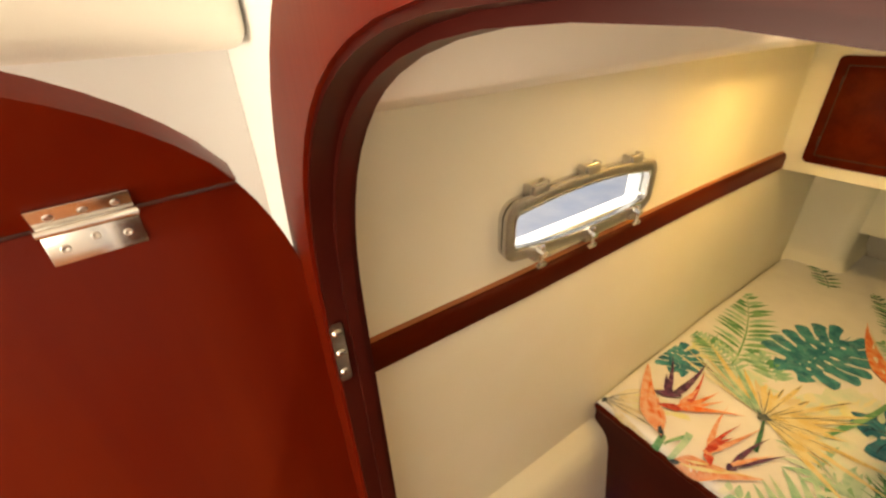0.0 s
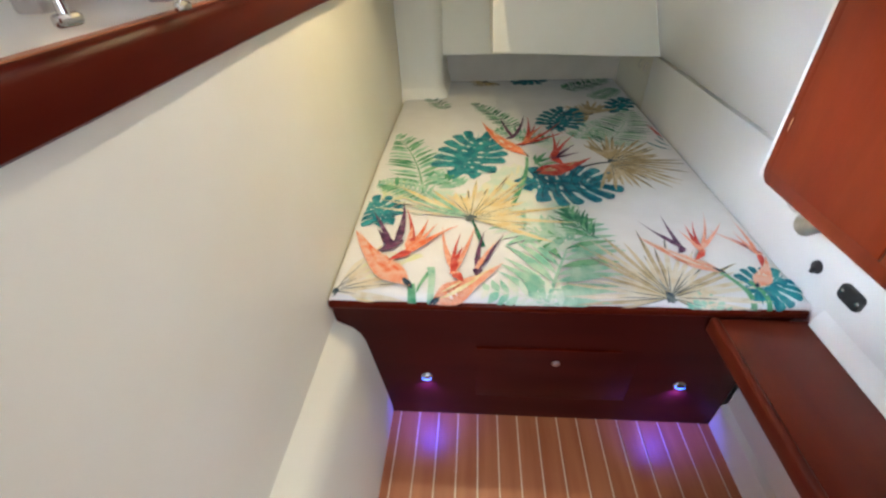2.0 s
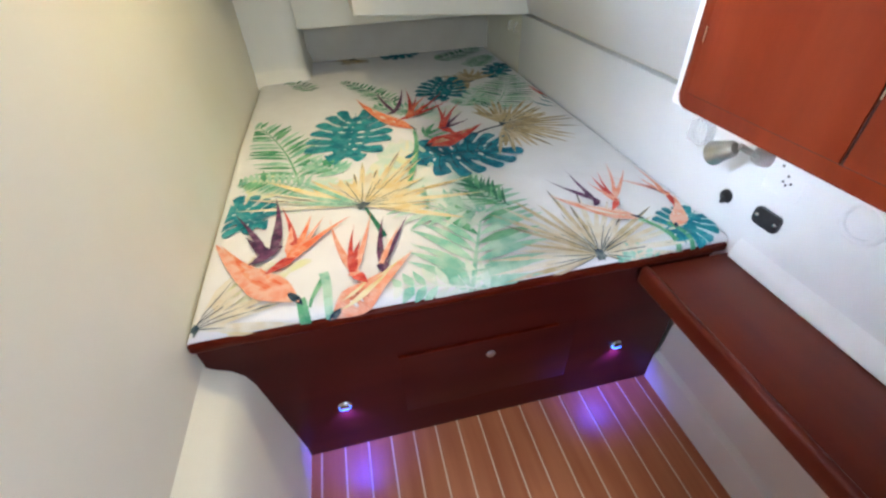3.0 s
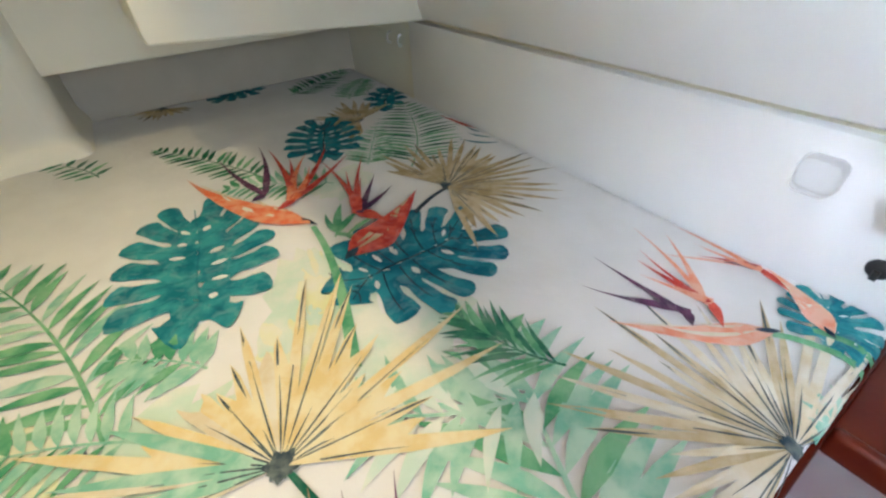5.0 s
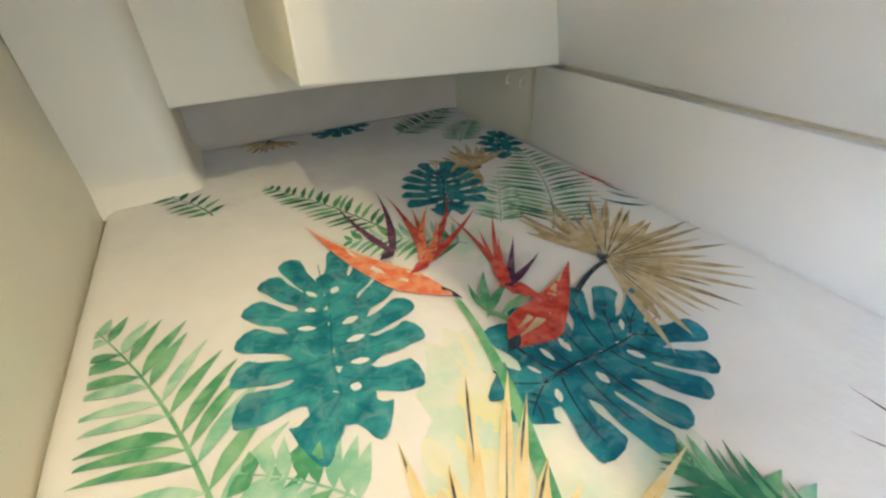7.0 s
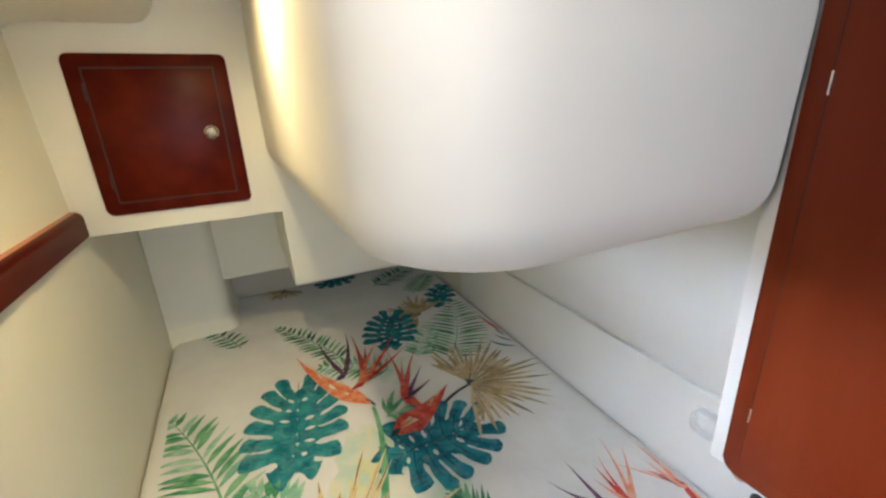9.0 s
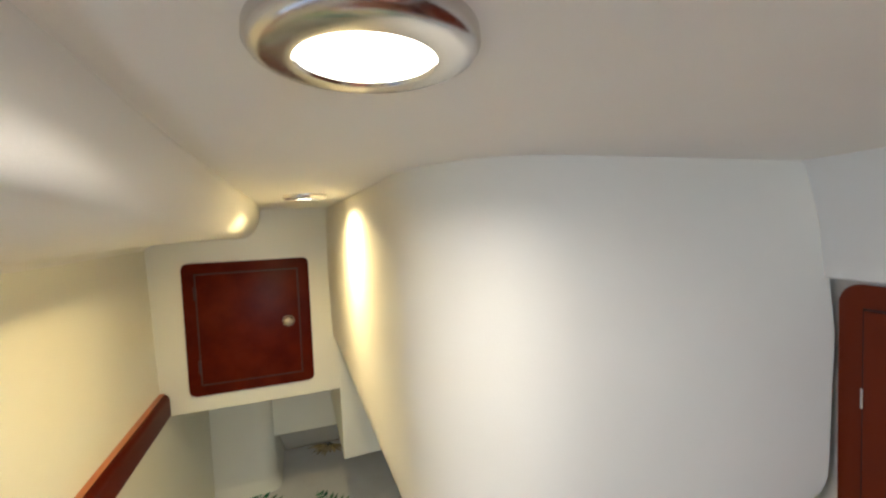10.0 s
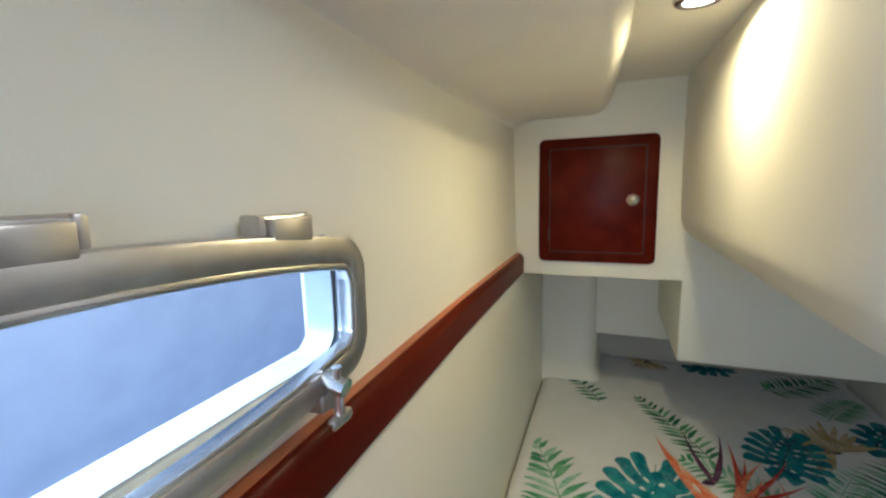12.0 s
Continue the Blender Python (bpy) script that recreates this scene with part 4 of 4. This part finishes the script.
def fan(centre, a0, a1, reach, material, spikes=20, wide=0.022, ink_len=0.45, vary=0.3, core=0.016, light=None, web=0.5):
    """A fan palm: a pleated web with pointed tips, fine ink lines and a dark heart."""
    step = (a1 - a0) / spikes
    tips = [(radians(a0 + step * (k + 0.5 + 0.5 * (dice.random() - 0.5))), reach * (1 - vary * dice.random() ** 1.3)) for k in range(spikes)]
    dips = [(radians(a0 + step * k), reach * web * (0.75 + 0.5 * dice.random())) for k in range(spikes + 1)]
    def at(p):
        return (centre[0] + p[1] * math.cos(p[0]), centre[1] + p[1] * math.sin(p[0]))
    shades = [bmesh.new(), bmesh.new()]
    for k, t in enumerate(tips):
        bm = shades[1 if light and dice.random() < 0.4 else 0]
        d0, d1 = dips[k], dips[k + 1]
        mid = (t[0], (d0[1] + d1[1]) / 2 * 1.05)
        c, p0, p1, m, tp = (bm.verts.new(lay(*q)) for q in (centre, at(d0), at(d1), at(mid), at(t)))
        q0, q1 = (bm.verts.new(lay(*at((t[0] + e * radians(step) * 0.22, (mid[1] * 0.45 + t[1] * 0.55))))) for e in (-1, 1))
        bm.faces.new((c, p0, m)), bm.faces.new((c, m, p1))
        bm.faces.new((p0, q0, m)), bm.faces.new((m, q1, p1)), bm.faces.new((q0, tp, m)), bm.faces.new((m, tp, q1))
    ob = motif("printed_fan_palm", shades[0], material)
    if light:
        sub("paler_spike", shades[1], light, ob)
    else:
        shades[1].free()
    dark = bmesh.new()
    for k, t in enumerate(tips):
        if dice.random() < 0.85:
            blade(dark, at((t[0], reach * 0.02)), at((t[0] + 0.02 * (dice.random() - 0.5), t[1] * (0.3 + ink_len * dice.random()))), 0.0030, 0.02 * (dice.random() - 0.5), 5, 0.25)
        if dice.random() < 0.35:
            blade(dark, at((t[0], t[1] * 0.62)), at((t[0], t[1] * 0.98)), 0.0045, 0.01, 5, 0.5)
    for k in range(12):
        a = 2 * math.pi * k / 12
        blade(dark, centre, at((a, core * (0.6 + 0.5 * dice.random()))), core * 0.6, 0, 4, 0.5)
    sub("ink_stroke", dark, SOFTINK, ob)


P1, P2, P3 = (-0.690, 1.072), (-0.236, 0.221), (-1.122, 0.222)


def bird(tip, base, width, petals, root, beak=ORANGE, belly=CORAL, flip=1):
    """A bird-of-paradise flower: a long beak and a crown of pointed petals."""
    bm = bmesh.new()
    blade(bm, tip, base, width * 1.08, 0.06 * flip, 14, 0.74, 0.0, 1.15)
    ob = motif("printed_flower", bm, beak, "orange bird-of-paradise flower print")
    bm = bmesh.new()
    mx, my = tip[0] * 0.72 + base[0] * 0.28, tip[1] * 0.72 + base[1] * 0.28
    ex, ey = tip[0] * 0.1 + base[0] * 0.9, tip[1] * 0.1 + base[1] * 0.9
    blade(bm, (mx, my), (ex, ey), width * 0.20, 0.10 * flip, 8, 0.55)
    nx, ny = (base[1] - tip[1]) * 0.035 * flip, (tip[0] - base[0]) * 0.035 * flip
    blade(bm, (mx * 0.6 + ex * 0.4 + nx, my * 0.6 + ey * 0.4 + ny), (ex * 0.9 + mx * 0.1 + nx, ey * 0.9 + my * 0.1 + ny), width * 0.13, 0.08 * flip, 6, 0.5)
    blade(bm, (tip[0] * 0.9 + base[0] * 0.1, tip[1] * 0.9 + base[1] * 0.1), (mx * 0.55 + ex * 0.45, my * 0.55 + ey * 0.45), width * 0.09, 0.03 * flip, 6, 0.5)
    sub("beak_light", bm, belly, ob)
    bm = bmesh.new()
    blade(bm, (tip[0] * 0.13 + base[0] * 0.87, tip[1] * 0.13 + base[1] * 0.87), (base[0] * 1.03 - tip[0] * 0.03, base[1] * 1.03 - tip[1] * 0.03), width * 0.26, 0, 5, 0.5)
    sub("beak_shade", bm, INKY, ob)
    for at in [root] + sorted({p[4] for p in petals if len(p) > 4}):
        bx, by = base[0] - tip[0], base[1] - tip[1]
        k = min(max(((at[0] - tip[0]) * bx + (at[1] - tip[1]) * by) / (bx * bx + by * by), 0.4), 0.85)
        foot = (tip[0] + bx * k, tip[1] + by * k)
        throat = bmesh.new()
        blade(throat, (at[0] * 1.2 - foot[0] * 0.2, at[1] * 1.2 - foot[1] * 0.2), foot, width * 0.42, 0.03, 8, 0.35, 0.5)
        sub("flower_throat", throat, RED if at is root else PLUM, ob)
    for px, py, w, colour, *own in petals:
        bm = bmesh.new()
        at = own[0] if own else root
        r = (at[0] + 0.014 * (dice.random() - 0.5), at[1] + 0.014 * (dice.random() - 0.5))
        blade(bm, r, (px, py), w * 0.84, 0.10 * (dice.random() - 0.5), 10, 0.16, 0.75, 0.5, 1.15)
        sub("petal", bm, colour, ob)


# soft washes first, then leaves, then flowers on top
blob(-0.72, 0.60, 0.10, 0.20, -20, MIST, 0.5)
blob(-0.62, 0.48, 0.12, 0.10, 30, MIST, 0.5)
blob(-0.70, 0.70, 0.035, 0.10, -25, LEMON, 0.5)
blob(-0.80, 0.52, 0.06, 0.12, 10, LEMON, 0.5)
blob(-1.02, 0.50, 0.14, 0.06, 20, MIST, 0.5)
blob(-1.17, 0.58, 0.06, 0.07, 0, LEMON, 0.5)
blob(-0.50, 1.02, 0.09, 0.06, 30, MIST, 0.5)
blob(-1.14, 0.13, 0.10, 0.05, 25, LEMON, 0.5)
# foot of the berth
fan((-0.80, 1.985), 140, 330, 0.13, TAN, 14, 0.016, light=YELLOW)
monstera((-0.46, 1.985), (-0.635, 1.945), 0.075, DEEP, INKY, 5)
fern((-0.36, 1.80), (-0.22, 1.86), (-0.03, 2.00), 0.11, DARKGREEN, 14, 0.016, light=GREEN)
fern((-0.20, 1.60), (-0.13, 1.72), (-0.02, 1.80), 0.09, GREEN, 12, 0.014)
monstera((-0.13, 1.44), (-0.02, 1.62), 0.075, DEEP, INKY, 5)
fern((-1.030, 1.475), (-1.07, 1.60), (-1.18, 1.70), 0.065, DARKGREEN, 7, 0.018, 0.5, light=GREEN)
fern((-0.31, 0.97), (-0.15, 1.13), (-0.06, 1.44), 0.155, GREEN, 20, 0.013, 0.35, light=DARKGREEN)
fern((-0.40, 1.06), (-0.36, 1.12), (-0.24, 1.30), 0.09, PALE, 14, 0.012, 0.4, light=GREEN)
fan((-0.268, 1.376), 20, 250, 0.22, TAN, 20, 0.016, 0.5, 0.5, 0.02)
fern((-0.66, 1.17), (-0.74, 1.38), (-0.888, 1.585), 0.085, DARKGREEN, 15, 0.016, 0.6, light=GREEN)
fern((-0.52, 1.02), (-0.62, 1.12), (-0.78, 1.18), 0.10, PALE, 12, 0.016, 0.6, light=GREEN)
monstera((-0.462, 1.215), (-0.365, 1.475), 0.120, DEEP, INKY, 7)
bm = bmesh.new()
for a, b, w in (((-0.02, 0.93), (-0.10, 1.03), 0.012), ((-0.01, 0.97), (-0.05, 1.05), 0.010), ((-0.01, 1.02), (-0.02, 1.10), 0.008)):
    blade(bm, a, b, w, 0.1)
motif("printed_bud", bm, DEEP)
bm = bmesh.new()
blade(bm, (-0.005, 1.06), (-0.02, 1.19), 0.014, 0.06)
blade(bm, (-0.004, 1.10), (-0.03, 1.23), 0.008, 0.06)
motif("printed_bud", bm, RED)
# large leaves in the middle
fern((-1.060, 0.56), (-1.10, 0.86), (-1.262, 1.14), 0.150, GREEN, 15, 0.023, 0.62, 0.009, light=PALE)
fern((-1.02, 0.53), (-1.14, 0.62), (-1.265, 0.64), 0.085, PALE, 12, 0.018, 0.5, light=GREEN)
fern((-0.92, 0.60), (-0.96, 0.66), (-1.06, 0.72), 0.08, PALE, 8, 0.024, 0.5, light=GREEN)
monstera((-0.900, 0.765), (-0.835, 1.150), 0.150, TEAL, DEEP, 7, 1.08)
monstera((-0.622, 0.630), (-0.315, 0.640), 0.160, TEAL2, INKY, 7, 1.0)
fan((-0.298, 0.818), -118, 118, 0.305, TAN, 30, 0.020, 0.65, 0.42, 0.024, light=TAN2, web=0.42)
bm = bmesh.new()
band(bm, curve((-0.31, 0.81), (-0.37, 0.80), (-0.43, 0.765)), 0.010, 0.012)
motif("printed_stem", bm, INKY)
# front of the berth
monstera((-1.175, 0.38), (-1.262, 0.52), 0.095, TEAL, DEEP, 6)
fan((-1.255, 0.02), -60, 75, 0.24, PALETAN, 9, 0.020, 0.6, 0.4, 0.014, light=YELLOW, web=0.35)
fern((-0.68, -0.05), (-0.61, 0.15), (-0.50, 0.40), 0.20, PALE, 13, 0.030, 0.62, 0.013, light=GREEN)
fern((-0.55, -0.06), (-0.66, 0.02), (-0.86, 0.03), 0.09, MIST, 12, 0.022, 0.5, 0.008, light=PALE)
fern((-0.20, -0.05), (-0.24, 0.0), (-0.30, -0.02), 0.06, PALE, 6, 0.018, 0.5)
fern((-0.52, 0.26), (-0.70, 0.30), (-0.78, 0.42), 0.13, PALE, 11, 0.026, 0.6, 0.010, light=MIST)
fern((-0.475, 0.27), (-0.53, 0.34), (-0.545, 0.46), 0.11, DARKGREEN, 11, 0.013, 1.0, light=GREEN)
fan((-0.340, 0.018), -28, 200, 0.31, PALETAN, 28, 0.022, 0.5, 0.5, 0.018, light=TAN2, web=0.30)
monstera((-0.105, 0.045), (0.000, 0.110), 0.075, TEAL, DEEP, 6)
# stems
for a, c, b, m, w0, w1 in (((-0.642, 0.862), (-0.645, 0.70), (-0.735, 0.46), GREEN, 0.012, 0.022), ((-0.61, 0.80), (-0.565, 0.76), (-0.60, 0.70), GREEN, 0.012, 0.02),
                           ((-1.040, 0.045), (-1.03, 0.02), (-1.035, -0.04), GREEN, 0.020, 0.026), ((-0.985, 0.11), (-1.01, 0.06), (-1.02, 0.02), GREEN, 0.016, 0.006), ((-0.99, 0.12), (-0.975, 0.06), (-0.985, -0.04), PALE, 0.022, 0.016),
                           ((-0.175, 0.115), (-0.13, 0.07), (-0.13, -0.04), GREEN, 0.012, 0.016), ((-0.115, 0.08), (-0.095, 0.05), (-0.09, -0.04), GREEN, 0.012, 0.014), ((-0.87, 0.37), (-0.85, 0.30), (-0.835, 0.22), DARKGREEN, 0.008, 0.016)):
    bm = bmesh.new()
    band(bm, curve(a, c, b), w0, w1)
    motif("printed_stem", bm, m)
bm = bmesh.new()
for a, b, w in (((-0.62, 0.79), (-0.52, 0.86), 0.020), ((-0.61, 0.79), (-0.55, 0.91), 0.022), ((-0.60, 0.78), (-0.50, 0.81), 0.016), ((-0.61, 0.80), (-0.60, 0.89), 0.014)):
    blade(bm, a, b, w, 0.05)
motif("printed_leaf", bm, GREEN)
fan((-0.876, 0.382), -30, 172, 0.37, YELLOW, 25, 0.030, 0.55, 0.62, 0.026, light=PALETAN, web=0.38)
fan((-0.876, 0.382), 128, 168, 0.30, PALE, 3, 0.020, 0.3, 0.3, 0.02, web=0.25)
# flowers
bird((-0.832, 1.282), (-0.637, 0.871), 0.066, [(-0.735, 1.372, 0.024, PLUM, P1), (-0.614, 1.372, 0.026, PLUM, P1), (-0.597, 1.336, 0.028, RED), (-0.567, 1.227, 0.034, RED), (-0.514, 1.234, 0.030, ORANGE), (-0.443, 1.255, 0.028, RED), (-0.420, 1.149, 0.030, RED), (-0.54, 1.14, 0.03, ORANGE)], (-0.638, 1.000), ORANGE, PALETAN, -1)
bird((-0.374, 0.848), (-0.627, 0.710), 0.092, [(-0.501, 1.152, 0.024, RED), (-0.469, 1.057, 0.022, RED), (-0.387, 1.116, 0.022, RED), (-0.416, 0.988, 0.026, PLUM), (-0.408, 0.905, 0.026, PLUM), (-0.45, 1.0, 0.024, RED)], (-0.535, 0.845), RED, TAN2, 1)
bird((-0.356, 0.288), (-0.163, 0.113), 0.046, [(-0.322, 0.368, 0.018, PLUM, P2), (-0.241, 0.404, 0.020, PLUM, P2), (-0.290, 0.31, 0.02, PLUM, P2), (-0.097, 0.419, 0.016, CORAL), (-0.183, 0.352, 0.022, RED), (-0.215, 0.322, 0.020, CORAL), (-0.066, 0.363, 0.020, CORAL), (-0.15, 0.37, 0.014, RED), (-0.203, 0.28, 0.026, CORAL)], (-0.184, 0.208), CORAL, PALETAN, -1)
bird((-0.016, 0.192), (-0.107, 0.056), 0.044, [(-0.026, 0.372, 0.016, CORAL), (-0.082, 0.286, 0.018, RED), (-0.134, 0.334, 0.014, CORAL), (-0.065, 0.25, 0.022, PLUM), (-0.05, 0.31, 0.018, CORAL)], (-0.030, 0.198), CORAL, PALETAN, 1)
bird((-1.266, 0.320), (-1.040, 0.035), 0.078, [(-1.231, 0.434, 0.026, PLUM, P3), (-1.185, 0.31, 0.040, PLUM, P3), (-1.122, 0.491, 0.036, PLUM, (-1.104, 0.24)), (-1.103, 0.435, 0.030, RED), (-1.068, 0.335, 0.040, CORAL), (-1.02, 0.37, 0.034, ORANGE), (-0.987, 0.346, 0.030, CORAL), (-0.914, 0.334, 0.034, ORANGE)], (-1.062, 0.195), CORAL, ORANGE, -1)
bird((-0.774, 0.142), (-0.980, -0.012), 0.068, [(-0.968, 0.331, 0.028, CORAL), (-0.907, 0.285, 0.024, RED), (-0.858, 0.336, 0.026, CORAL), (-0.895, 0.22, 0.03, RED), (-0.826, 0.309, 0.024, PLUM, (-0.852, 0.113)), (-0.764, 0.291, 0.022, PLUM, (-0.850, 0.115)), (-0.79, 0.25, 0.02, CORAL, (-0.85, 0.115))], (-0.920, 0.093), CORAL, YELLOW, 1)


# ---------------- floor planks ----------------


def plank_floor():
    pitch, gap = 0.0695, 0.005
    shared = {}
    x = -1.121 - 0.0695
    while x < 0.0:
        a, b = max(x + gap / 2, -1.19), min(x + pitch - gap / 2, 0.0)
        key = round(b - a, 4)
        if key not in shared:
            bm = box(0, b - a, Y0 - 0.02, 0.03, -0.012, 0.0, 0.0008, 1)
            me = bpy.data.meshes.new("plank")
            bm.to_mesh(me)
            bm.free()
            me.materials.append(TEAK)
            shared[key] = me
        p = new("plank", shared[key])
        p.parent = floor
        p.location = (a, 0, 0)
        x += pitch


plank_floor()
